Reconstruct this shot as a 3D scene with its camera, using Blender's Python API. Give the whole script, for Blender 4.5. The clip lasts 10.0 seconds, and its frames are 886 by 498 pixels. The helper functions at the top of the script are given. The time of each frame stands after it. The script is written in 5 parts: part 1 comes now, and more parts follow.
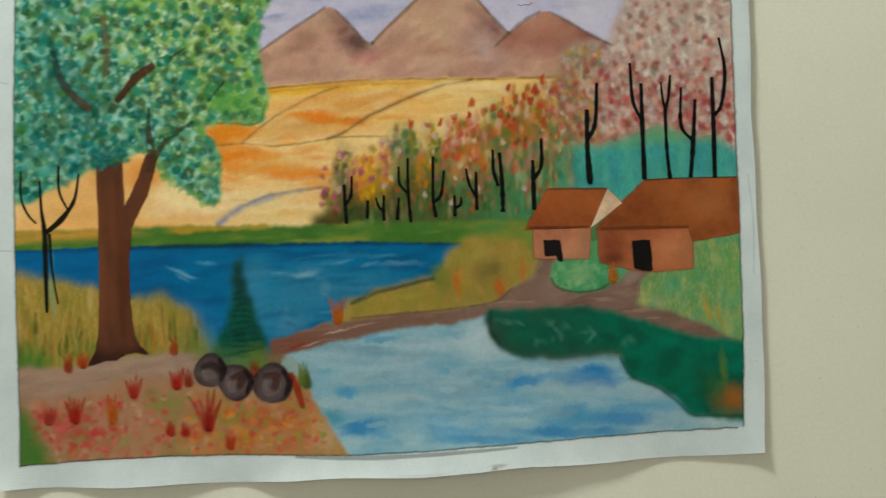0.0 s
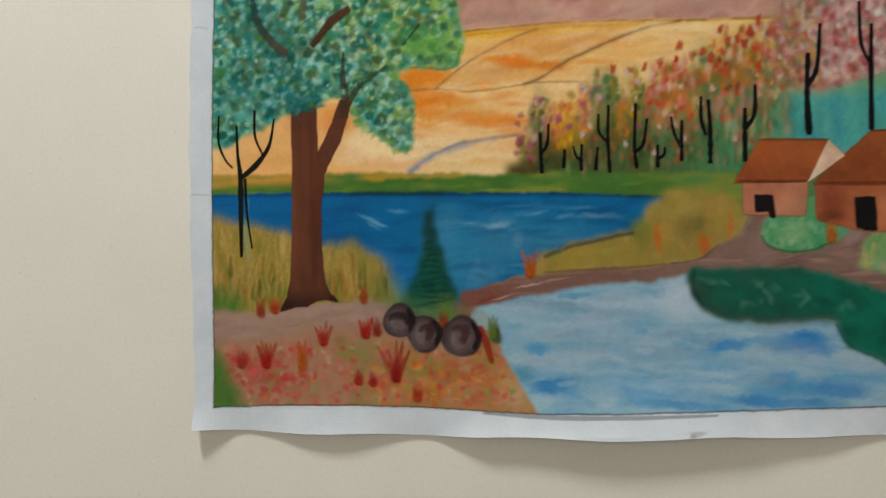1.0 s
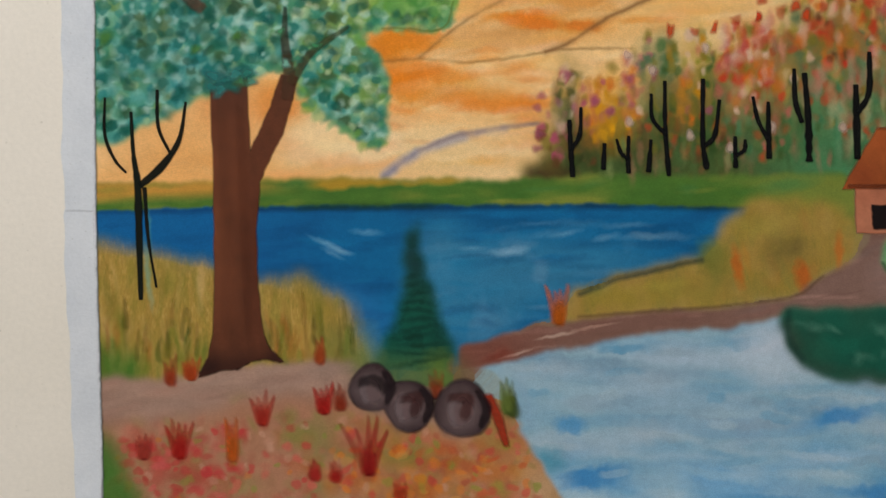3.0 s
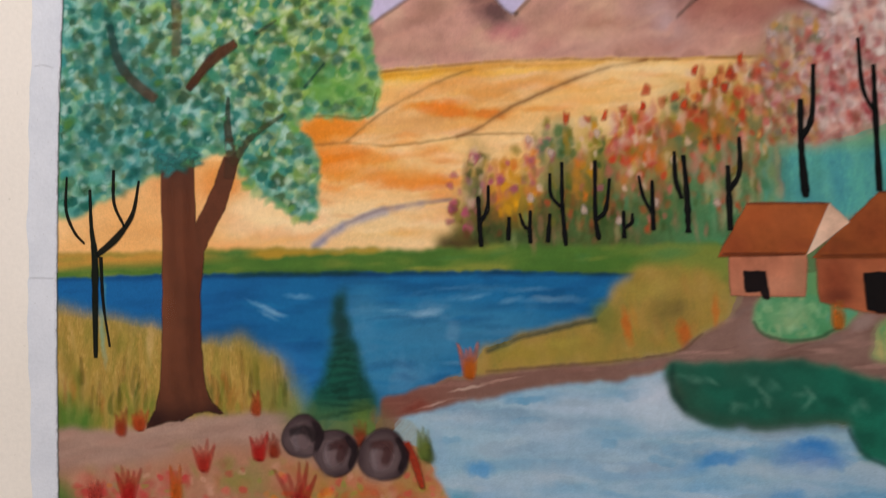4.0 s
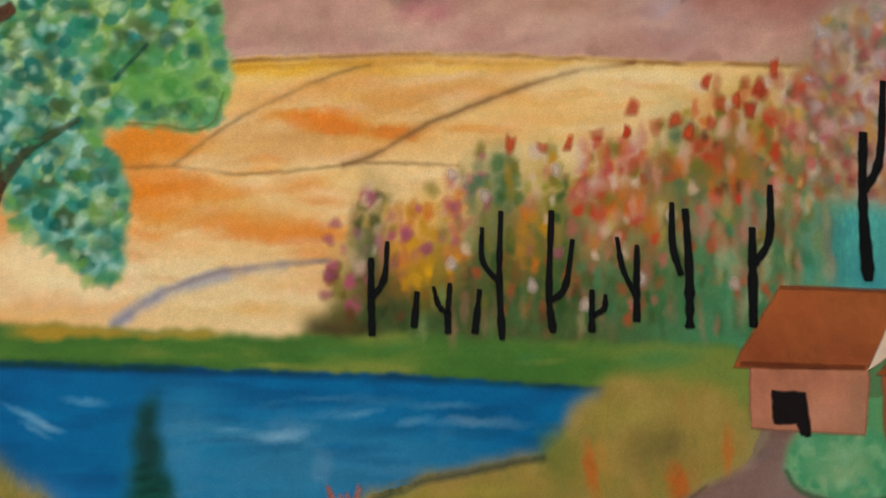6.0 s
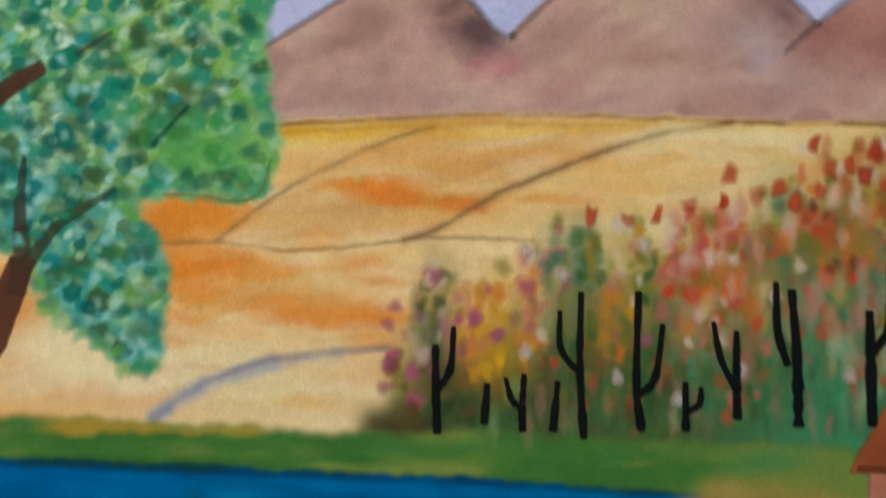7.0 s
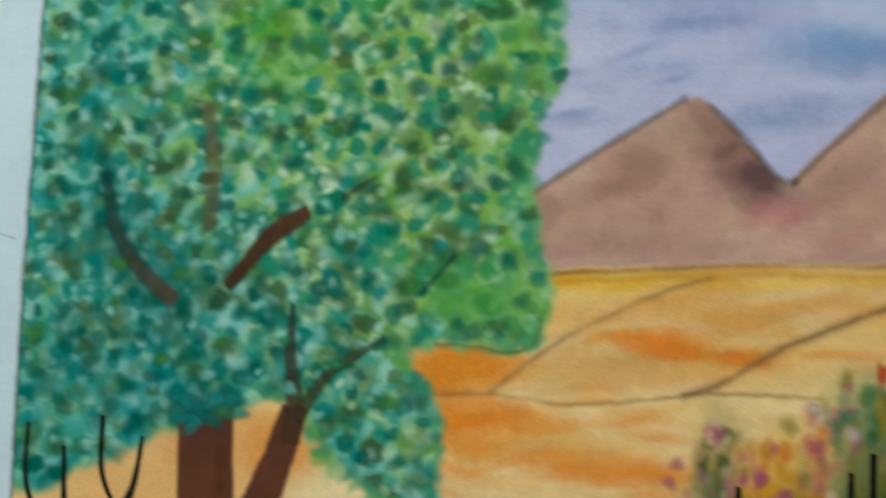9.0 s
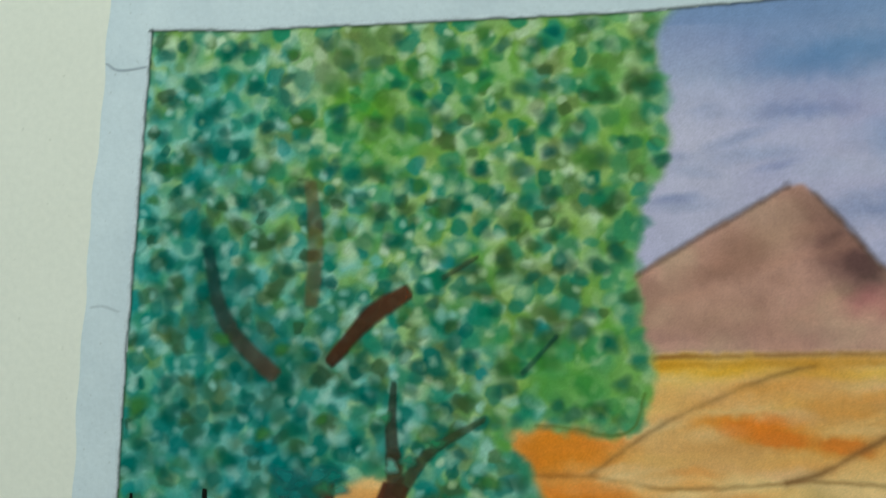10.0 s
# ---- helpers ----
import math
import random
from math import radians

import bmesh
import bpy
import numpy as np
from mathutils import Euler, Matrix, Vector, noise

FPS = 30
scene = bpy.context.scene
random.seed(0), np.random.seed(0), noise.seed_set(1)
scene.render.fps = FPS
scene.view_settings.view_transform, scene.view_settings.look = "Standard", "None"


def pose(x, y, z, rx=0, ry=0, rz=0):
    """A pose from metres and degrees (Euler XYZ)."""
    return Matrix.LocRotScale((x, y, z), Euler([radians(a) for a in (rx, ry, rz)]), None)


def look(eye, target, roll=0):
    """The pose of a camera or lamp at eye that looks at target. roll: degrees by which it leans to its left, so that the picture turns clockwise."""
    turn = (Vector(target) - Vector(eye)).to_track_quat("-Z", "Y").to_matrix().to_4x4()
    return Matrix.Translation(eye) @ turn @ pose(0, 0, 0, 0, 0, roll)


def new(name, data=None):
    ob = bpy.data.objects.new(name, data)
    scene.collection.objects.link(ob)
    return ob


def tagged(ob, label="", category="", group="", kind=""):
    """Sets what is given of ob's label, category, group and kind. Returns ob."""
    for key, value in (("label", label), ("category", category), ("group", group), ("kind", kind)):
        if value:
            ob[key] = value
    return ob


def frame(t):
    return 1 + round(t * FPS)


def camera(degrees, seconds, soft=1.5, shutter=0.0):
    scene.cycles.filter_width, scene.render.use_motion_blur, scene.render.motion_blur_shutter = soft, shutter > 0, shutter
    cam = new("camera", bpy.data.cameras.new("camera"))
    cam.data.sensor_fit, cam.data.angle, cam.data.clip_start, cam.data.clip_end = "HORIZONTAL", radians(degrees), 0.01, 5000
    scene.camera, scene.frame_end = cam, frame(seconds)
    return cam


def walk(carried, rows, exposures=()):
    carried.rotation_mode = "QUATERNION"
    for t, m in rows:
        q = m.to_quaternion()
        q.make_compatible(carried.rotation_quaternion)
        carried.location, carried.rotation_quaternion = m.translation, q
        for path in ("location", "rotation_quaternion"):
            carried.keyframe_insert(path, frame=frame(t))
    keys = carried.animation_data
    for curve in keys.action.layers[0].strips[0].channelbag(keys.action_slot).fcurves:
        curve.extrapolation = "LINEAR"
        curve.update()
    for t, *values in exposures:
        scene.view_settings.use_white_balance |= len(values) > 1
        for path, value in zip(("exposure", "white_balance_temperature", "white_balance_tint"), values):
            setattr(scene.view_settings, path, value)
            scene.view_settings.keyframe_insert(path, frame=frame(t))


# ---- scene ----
from mathutils.geometry import delaunay_2d_cdt

cam = camera(44.5, 10.0, 1.0, 0.5)
PATH = [
    (0, (0.0764, -0.6585, 1.3784), (0.0516, 0.3388, 1.4462), -1.87),
    (0.5, (0.0846, -0.6717, 1.3796), (-0.0194, 0.3215, 1.4324), -0.94),
    (1, (0.0677, -0.6310, 1.3743), (-0.1266, 0.3493, 1.4091), 0.10),
    (1.5, (0.0227, -0.6065, 1.3616), (-0.1263, 0.3796, 1.4357), 0.69),
    (2, (-0.0009, -0.5335, 1.3847), (-0.1437, 0.4553, 1.4279), -0.39),
    (3.3, (-0.0098, -0.4494, 1.3961), (-0.0959, 0.5463, 1.4309), -1.01),
    (3.5, (0.0041, -0.4556, 1.3957), (-0.0866, 0.5391, 1.4437), -1.45),
    (4, (0.0248, -0.5052, 1.3903), (-0.0561, 0.4867, 1.4884), -1.07),
    (4.5, (0.0353, -0.5268, 1.3739), (-0.0292, 0.4598, 1.5234), -0.70),
    (5, (0.0344, -0.4298, 1.4035), (-0.0467, 0.5594, 1.5262), 0.55),
    (5.2, (0.0412, -0.3856, 1.4084), (-0.0445, 0.6019, 1.5401), 0.80),
    (6.3, (0.0307, -0.3231, 1.4276), (0.0132, 0.6686, 1.5554), 1.05),
    (6.5, (0.0356, -0.3156, 1.4243), (-0.0070, 0.6736, 1.5645), 0.10),
    (7, (0.0252, -0.2972, 1.4521), (-0.0514, 0.6914, 1.5819), 1.16),
    (7.5, (0.0275, -0.2791, 1.4686), (-0.0546, 0.7116, 1.5775), 1.32),
    (8, (0.0271, -0.2942, 1.4750), (-0.0714, 0.6908, 1.6165), 1.35),
    (8.5, (-0.0083, -0.3029, 1.5099), (-0.1163, 0.6903, 1.5527), 1.03),
    (9, (-0.0284, -0.3041, 1.5060), (-0.1821, 0.6801, 1.5931), 1.26),
    (9.5, (-0.0516, -0.3059, 1.5098), (-0.2477, 0.6688, 1.6164), 2.43),
    (10, (-0.0492, -0.3130, 1.5255), (-0.2274, 0.6663, 1.6211), 1.91),
]
EXPOSURES = [(0.0, -1.0, 7000, -8), (1.0, -1.08, 6750, 6), (1.5, -1.1, 6500, 4), (2.2, -1.1, 6400, 3), (3.3, -0.92, 6850, 15), (4.0, -0.85, 6850, 19), (4.5, -0.79, 7250, 20), (5.0, -0.86, 7450, 17),
             (6.5, -0.88, 5950, 2), (7.0, -0.97, 5750, -2), (7.5, -1.2, 5500, -12), (8.0, -1.15, 5550, -12), (9.0, -1.07, 5850, -12), (10.0, -1.17, 6000, -13)]
walk(cam, [(t, look(eye, target, roll)) for t, eye, target, roll in PATH], EXPOSURES)

# ---- world, light ----
world = bpy.data.worlds.new("day_sky")
world.use_nodes = True
sky_node = world.node_tree.nodes.new("ShaderNodeTexSky")
sky_node.sky_type, sky_node.sun_disc, sky_node.sun_elevation, sky_node.sun_rotation = "NISHITA", False, radians(40), radians(60)
world.node_tree.links.new(sky_node.outputs[0], world.node_tree.nodes["Background"].inputs[0])
world.node_tree.nodes["Background"].inputs[1].default_value = 0.1
scene.world = world

# fill light from behind the camera; the window it stands in is added
fill_light = new("fill_light", bpy.data.lights.new("fill_light", "AREA"))
fill_light.data.shape, fill_light.data.size, fill_light.data.size_y = "RECTANGLE", 1.6, 1.2
fill_light.data.energy, fill_light.data.color = 35, (0.92, 0.97, 1.0)
fill_light.matrix_world = look((-0.3, -3.02, 1.7), (-0.3, 0.0, 1.6))

# upper left light, placed by the sheet's shadow; its lamp is assumed
lamp = new("assumed_lamp_light", bpy.data.lights.new("assumed_lamp_light", "AREA"))
lamp.data.shape, lamp.data.size, lamp.data.size_y = "RECTANGLE", 0.30, 0.10
lamp.data.energy = 34.5
lamp.data.color = (0.88, 0.94, 1.0)
lamp.matrix_world = look((-0.45, -0.62, 2.60), (0.0, -0.45, 1.2))


# ---- materials ----
def lin(c):
    """Linear pigment colour from 0-255 values of the hue as it looks."""
    c = np.asarray(c, float) / 255
    return np.where(c <= 0.04045, c / 12.92, ((c + 0.055) / 1.055) ** 2.4)


def material(name, rough=0.8):
    m = bpy.data.materials.new(name)
    m.use_nodes = True
    n, l = m.node_tree.nodes, m.node_tree.links
    b = n["Principled BSDF"]
    b.inputs["Roughness"].default_value = rough
    b.inputs["Specular IOR Level"].default_value = 0.25
    return m, n, l, b


def noise_node(n, l, scale, detail=4, rough=0.6, coords="Object"):
    tc, t = n.new("ShaderNodeTexCoord"), n.new("ShaderNodeTexNoise")
    t.inputs["Scale"].default_value, t.inputs["Detail"].default_value, t.inputs["Roughness"].default_value = scale, detail, rough
    l.new(tc.outputs[coords], t.inputs["Vector"])
    return t


def add_bump(n, l, b, height, strength, distance):
    bump = n.new("ShaderNodeBump")
    bump.inputs["Strength"].default_value, bump.inputs["Distance"].default_value = strength, distance
    l.new(height, bump.inputs["Height"])
    l.new(bump.outputs["Normal"], b.inputs["Normal"])


def ramp_node(n, l, fac, stops):
    r = n.new("ShaderNodeValToRGB")
    while len(r.color_ramp.elements) < len(stops):
        r.color_ramp.elements.new(0.5)
    for e, (p, c) in zip(r.color_ramp.elements, stops):
        e.position, e.color = p, (*c, 1)
    l.new(fac, r.inputs["Fac"])
    return r


def multiply(n, l, a, b):
    m = n.new("ShaderNodeMix")
    m.data_type, m.blend_type = "RGBA", "MULTIPLY"
    m.inputs["Factor"].default_value = 1.0
    l.new(a, m.inputs[6]), l.new(b, m.inputs[7])
    return m.outputs[2]


def plain_material(name, dark, light, scale, rough=0.85, bump=0.15, fine=900.0, depth=0.0005, specks=330.0):
    m, n, l, b = material(name, rough)
    big = noise_node(n, l, scale, 5)
    small = noise_node(n, l, fine, 3)
    r = ramp_node(n, l, big.outputs["Fac"], [(0.3, dark), (0.7, light)])
    g = ramp_node(n, l, small.outputs["Fac"], [(0.25, (0.93, 0.93, 0.93)), (0.75, (1, 1, 1))])
    speck = noise_node(n, l, specks, 1, 0.4)
    k = ramp_node(n, l, speck.outputs["Fac"], [(0.72, (1, 1, 1)), (0.80, (0.86, 0.85, 0.83))])
    l.new(multiply(n, l, multiply(n, l, r.outputs["Color"], g.outputs["Color"]), k.outputs["Color"]), b.inputs["Base Color"])
    add_bump(n, l, b, small.outputs["Fac"], bump, depth)
    return m


def paint_material(name, soft_edge):
    """Watercolour: pigment from the mesh, settled unevenly in the paper's grain."""
    m, n, l, b = material(name, 0.78)
    b.inputs["Specular IOR Level"].default_value = 0.15
    a = n.new("ShaderNodeAttribute")
    a.attribute_name = "pigment"
    grain = noise_node(n, l, 1900, 4, 0.7)
    pool = noise_node(n, l, 160, 4)
    g1 = ramp_node(n, l, grain.outputs["Fac"], [(0.3, (0.88, 0.88, 0.88)), (0.7, (1.09, 1.09, 1.09))])
    g2 = ramp_node(n, l, pool.outputs["Fac"], [(0.3, (0.94, 0.94, 0.94)), (0.7, (1.05, 1.05, 1.05))])
    tooth = noise_node(n, l, 520, 3, 0.65)
    g3 = ramp_node(n, l, tooth.outputs["Fac"], [(0.3, (0.955, 0.955, 0.96)), (0.7, (1.04, 1.04, 1.035))])
    pigment = multiply(n, l, multiply(n, l, a.outputs["Color"], g1.outputs["Color"]), g2.outputs["Color"])
    l.new(multiply(n, l, pigment, g3.outputs["Color"]), b.inputs["Base Color"])
    add_bump(n, l, b, grain.outputs["Fac"], 0.1, 0.0003)
    if soft_edge:
        l.new(a.outputs["Alpha"], b.inputs["Alpha"])
    return m


WASH = paint_material("watercolour_wash", False)
STROKE = paint_material("brush_stroke_paint", True)
PAPER = plain_material("white_cartridge_paper", (0.58, 0.60, 0.64), (0.69, 0.70, 0.73), 30, 0.8, 0.2, 600, 0.0005, 700.0)
WALL = plain_material("cream_wall_paint", (0.765, 0.695, 0.60), (0.83, 0.755, 0.665), 5, 0.75, 0.12, 420, 0.0005)
FLOOR = plain_material("grey_floor_tile", (0.35, 0.33, 0.3), (0.42, 0.4, 0.37), 3, 0.5, 0.05)
CEILING = plain_material("white_ceiling_paint", (0.76, 0.76, 0.74), (0.8, 0.8, 0.78), 3)
METAL = plain_material("white_lamp_enamel", (0.78, 0.78, 0.78), (0.82, 0.82, 0.82), 8, 0.35, 0.02)
GLASS, gn, gl, gb = material("added_window_glass", 0.02)
gb.inputs["Transmission Weight"].default_value, gb.inputs["IOR"].default_value = 1.0, 1.45
TUBE, tn, tl, tb = material("glowing_tube")
tb.inputs["Emission Color"].default_value, tb.inputs["Emission Strength"].default_value = (1, 0.96, 0.9, 1), 6


# ---- mesh helpers ----
DENSITY = 1.38  # how strongly the pigment has settled


def mesh_object(name, verts, faces, mat, parent=None, label="", colours=None, smooth=False):
    me = bpy.data.meshes.new(name)
    me.from_pydata(verts, [], faces)
    if colours is not None:
        at = me.color_attributes.new("pigment", "FLOAT_COLOR", "POINT")
        rgba = np.clip(np.asarray(colours, np.float32), 0, 1)
        rgba[:, :3] **= DENSITY
        at.data.foreach_set("color", rgba.ravel())
    if smooth:
        me.polygons.foreach_set("use_smooth", np.ones(len(me.polygons), bool))
    me.materials.append(mat)
    ob = new(name, me)
    ob.parent = parent
    return tagged(ob, label)


def part(name, bm, mat, parent, label=""):
    me = bpy.data.meshes.new(name)
    bm.to_mesh(me)
    bm.free()
    me.materials.append(mat)
    ob = new(name, me)
    ob.parent = parent
    return tagged(ob, label)


def box(lo, hi, bevel=0.0):
    bm = bmesh.new()
    bmesh.ops.create_cube(bm, size=1)
    for v in bm.verts:
        v.co = Vector([lo[i] if v.co[i] < 0 else hi[i] for i in range(3)])
    if bevel:
        bmesh.ops.bevel(bm, geom=bm.edges[:], offset=bevel, segments=2, affect="EDGES")
    return bm


# ---- the room ----
for name, lo, hi, mat, label in (
    ("wall_north", (-1.9, 0.0, 0.0), (2.1, 0.15, 2.7), WALL, "cream painted plaster wall with faint vertical roller marks"),
    ("wall_west", (-2.05, -3.15, 0.0), (-1.9, 0.15, 2.7), WALL, "plain cream painted wall"),
    ("wall_east", (2.1, -3.15, 0.0), (2.25, 0.15, 2.7), WALL, "plain cream painted wall"),
    ("floor", (-2.05, -3.15, -0.1), (2.25, 0.15, 0.0), FLOOR, "plain grey floor"),
    ("ceiling", (-2.05, -3.15, 2.7), (2.25, 0.15, 2.8), CEILING, "plain white ceiling"),
):
    tagged(part(name, box(lo, hi), mat, None, label), category=name.split("_")[0], kind="structure")

# the opening and its window are unseen, added to hold the fill light
bm = bmesh.new()
for lo, hi in (((-1.9, -3.15, 0.0), (-1.1, -3.0, 2.7)), ((0.5, -3.15, 0.0), (2.1, -3.0, 2.7)), ((-1.1, -3.15, 0.0), (0.5, -3.0, 1.1)), ((-1.1, -3.15, 2.3), (0.5, -3.0, 2.7))):
    piece = box(lo, hi)
    tmp = bpy.data.meshes.new("wall_piece")
    piece.to_mesh(tmp)
    piece.free()
    bm.from_mesh(tmp)
    bpy.data.meshes.remove(tmp)
tagged(part("wall_south", bm, WALL, None, "plain cream painted wall, unseen, with an opening added for the fill light"), category="wall", kind="structure")
window = tagged(new("added_window"), "white framed window with clear panes, unseen, added for the fill light", "window", kind="structure")
window.location = (-0.3, -3.09, 1.7)
for lo, hi in (((-0.8, -0.03, 0.54), (0.8, 0.03, 0.6)), ((-0.8, -0.03, -0.6), (0.8, 0.03, -0.54)), ((-0.8, -0.03, -0.54), (-0.74, 0.03, 0.54)), ((0.74, -0.03, -0.54), (0.8, 0.03, 0.54)), ((-0.03, -0.03, -0.54), (0.03, 0.03, 0.54))):
    part("added_window_frame", box(lo, hi, 0.004), METAL, window)
for x in (-0.385, 0.385):
    pane = part("pane", box((x - 0.353, -0.003, -0.538), (x + 0.353, 0.003, 0.538)), GLASS, window, "clear glass of the added window")
    pane.visible_shadow = False

# unseen fixture added around the upper left light
light_fitting = tagged(new("assumed_lamp"), "short white enamelled tube lamp, unseen, assumed for the light from the upper left", "lamp")
light_fitting.location = (-0.45, -0.62, 2.70)
part("housing", box((-0.19, -0.04, -0.05), (0.19, 0.04, 0.0), 0.006), METAL, light_fitting)
bm = bmesh.new()
bmesh.ops.create_cone(bm, cap_ends=True, segments=16, radius1=0.013, radius2=0.013, depth=0.32, matrix=pose(0, 0, -0.07, 0, 90, 0))
part("tube", bm, TUBE, light_fitting, "glowing white glass tube of the assumed lamp")

# ---- the painting: its own measure is millimetres to the right and up from the lower left corner of the painted field ----
painting = tagged(new("painting"), "unframed watercolour landscape on white paper with a curling lower edge", "painting")
painting.matrix_world = pose(-0.2, 0, 1.3, 0, -1.5, 0)

CURL_U = [-18, 20, 75, 132, 172, 230, 300, 345, 395, 430, 462]
CURL_MM = [11.0, 0.3, 6.5, 0.3, 8.0, 10.5, 9.5, 5.0, 0.6, 2.0, 6.0]


def lift(u, v):
    """How far the sheet stands off the wall, in mm: its lower edge curls in waves, its right edge a little."""
    w = 0.5 - 0.5 * np.cos(np.linspace(0, np.pi, 9))
    us, ms = [], []
    for (a, b), (c, d) in zip(zip(CURL_U, CURL_U[1:]), zip(CURL_MM, CURL_MM[1:])):
        us += list(np.linspace(a, b, 9)[:-1])
        ms += list((c + (d - c) * w)[:-1])
    wave = np.interp(u, us, ms)
    fade = np.exp(-np.clip(v + 18, 0, None) / 16.0)
    right = np.clip((u - 415) / 40, 0, 1) ** 2
    cockle = 0.35 * np.sin(u / 37 + v / 61) * np.sin(v / 43 - u / 90)
    return 1.2 + cockle + fade * wave + 3.0 * right


def place(u, v, h):
    """Points of the painting's frame at h mm above the sheet, in metres."""
    u, v = np.asarray(u, float), np.asarray(v, float)
    return np.stack([u / 1000, -(lift(u, v) + h) / 1000, v / 1000], -1)


# edges of the sheet and of the painted field
def left_edge(v):
    return np.interp(v, [0, 120, 200, 325], [0, 0, 1.5, 7])


def right_edge(v):
    return np.interp(v, [0, 52, 102, 154, 260, 330], [436, 440, 442, 444, 448, 451])


def bottom_edge(u):
    return np.interp(u, [0, 40, 90, 140, 200, 245, 290, 340, 400, 440], [0, 1, 1, -1, -4.5, -4.5, -3.5, -2, -1, -1])


def top_edge(u):
    return np.interp(u, [0, 40, 120, 160, 200, 460], [324, 322, 322, 322, 324, 321])


def build_sheet():
    nu, nv = 240, 180
    s, t = np.meshgrid(np.linspace(0, 1, nu), np.linspace(0, 1, nv))
    ripple = 0.5 * np.sin(s * 31) + 0.4 * np.sin(s * 13 + 1)
    low = np.interp(s, [0, 0.15, 0.35, 0.55, 0.63, 0.7, 1], [-14, -15.5, -16.5, -19, -18.5, -16.5, -16.5]) + ripple
    high = 341 + 0.4 * np.sin(s * 17)
    v = low + (high - low) * t
    u0 = np.interp(v, [-20, 88, 130, 133, 160, 250, 345], [-12, -14, -15, -13.8, -14.6, -12, -7]) + 0.35 * np.sin(v / 9) + 0.3 * np.sin(v / 3.7)
    u1 = np.interp(v, [-20, 40, 102, 188, 260, 345], [446.5, 451, 453, 455, 459, 462]) + 0.3 * np.sin(v / 11)
    u = u0 + (u1 - u0) * s
    front, back = place(u, v, 0.0).reshape(-1, 3), place(u, v, -0.35).reshape(-1, 3)
    n = nu * nv
    idx = np.arange(n).reshape(nv, nu)
    q = np.stack([idx[:-1, :-1], idx[:-1, 1:], idx[1:, 1:], idx[1:, :-1]], -1).reshape(-1, 4)
    faces = q.tolist() + (q[:, ::-1] + n).tolist()
    rim = list(idx[0, :]) + list(idx[1:, -1]) + list(idx[-1, -2::-1]) + list(idx[-2:0:-1, 0])
    faces += [[int(a), int(a + n), int(b + n), int(b)] for a, b in zip(rim, rim[1:] + rim[:1])]
    return mesh_object("paper", np.concatenate([front, back]).tolist(), faces, PAPER, painting, "white paper sheet with creased, curling edges")


build_sheet()

# ---- the washes: a fine sheet of pigment, laid wash over wash ----
STEP = 0.45
U0, V0 = -2.0, -8.0
GU, GV = np.meshgrid(np.arange(U0, 456, STEP), np.arange(V0, 328, STEP))
NV, NU = GU.shape
rng = np.random.default_rng(7)


def cloud(mm, octaves=3, stretch=1.0):
    """Soft noise of about that grain in mm, from -1 to 1; stretch makes it longer along u."""
    total = np.zeros((NV, NU))
    for o in range(octaves):
        cu, cv = mm * stretch / 2**o / STEP, mm / 2**o / STEP
        g = rng.standard_normal((int(NV / cv) + 4, int(NU / cu) + 4))
        y, x = np.arange(NV) / cv, np.arange(NU) / cu
        yi, xi = y.astype(int), x.astype(int)
        fy, fx = (y - yi)[:, None], (x - xi)[None, :]
        fy, fx = fy * fy * (3 - 2 * fy), fx * fx * (3 - 2 * fx)
        a, b = g[yi][:, xi], g[yi][:, xi + 1]
        c, d = g[yi + 1][:, xi], g[yi + 1][:, xi + 1]
        total += ((a * (1 - fx) + b * fx) * (1 - fy) + (c * (1 - fx) + d * fx) * fy) / 2**o
    return np.clip(total / 1.8, -1, 1)


BROAD, MID, FINE = cloud(40), cloud(12), cloud(4)
LONG, STREAK = cloud(6, 3, 5.0), cloud(2.5, 2, 6.0)
UP = cloud(2.2, 2, 0.25)
WOB_U, WOB_V = 0.9 * cloud(7) + 0.55 * cloud(2.2, 2), 0.9 * cloud(7) + 0.55 * cloud(2.2, 2)


def spline(points, closed=False, n=8):
    """A smooth line through the points."""
    p = np.asarray(points, float)
    if len(p) < 3:
        return np.linspace(p[0], p[-1], n + 1)
    q = np.concatenate([p[-1:], p, p[:2]]) if closed else np.concatenate([2 * p[:1] - p[1:2], p, 2 * p[-1:] - p[-2:-1]])
    t = np.linspace(0, 1, n, endpoint=False)[:, None]
    out = []
    for a, b, c, d in zip(q, q[1:], q[2:], q[3:]):
        out.append(0.5 * (2 * b + (c - a) * t + (2 * a - 5 * b + 4 * c - d) * t**2 + (3 * b - a - 3 * c + d) * t**3))
    out = np.concatenate(out)
    return out if closed else np.concatenate([out, p[-1:]])


def blur(a, mm):
    k = max(1, int(round(mm / STEP)))
    for _ in range(2):
        for ax in (0, 1):
            pad = [(k, k) if i == ax else (0, 0) for i in (0, 1)]
            c = np.cumsum(np.pad(a, pad, mode="edge"), axis=ax)
            c = np.concatenate([np.zeros_like(np.take(c, [0], ax)), c], ax)
            w = 2 * k + 1
            a = (np.take(c, range(w, c.shape[ax]), ax) - np.take(c, range(0, c.shape[ax] - w), ax)) / w
    return a


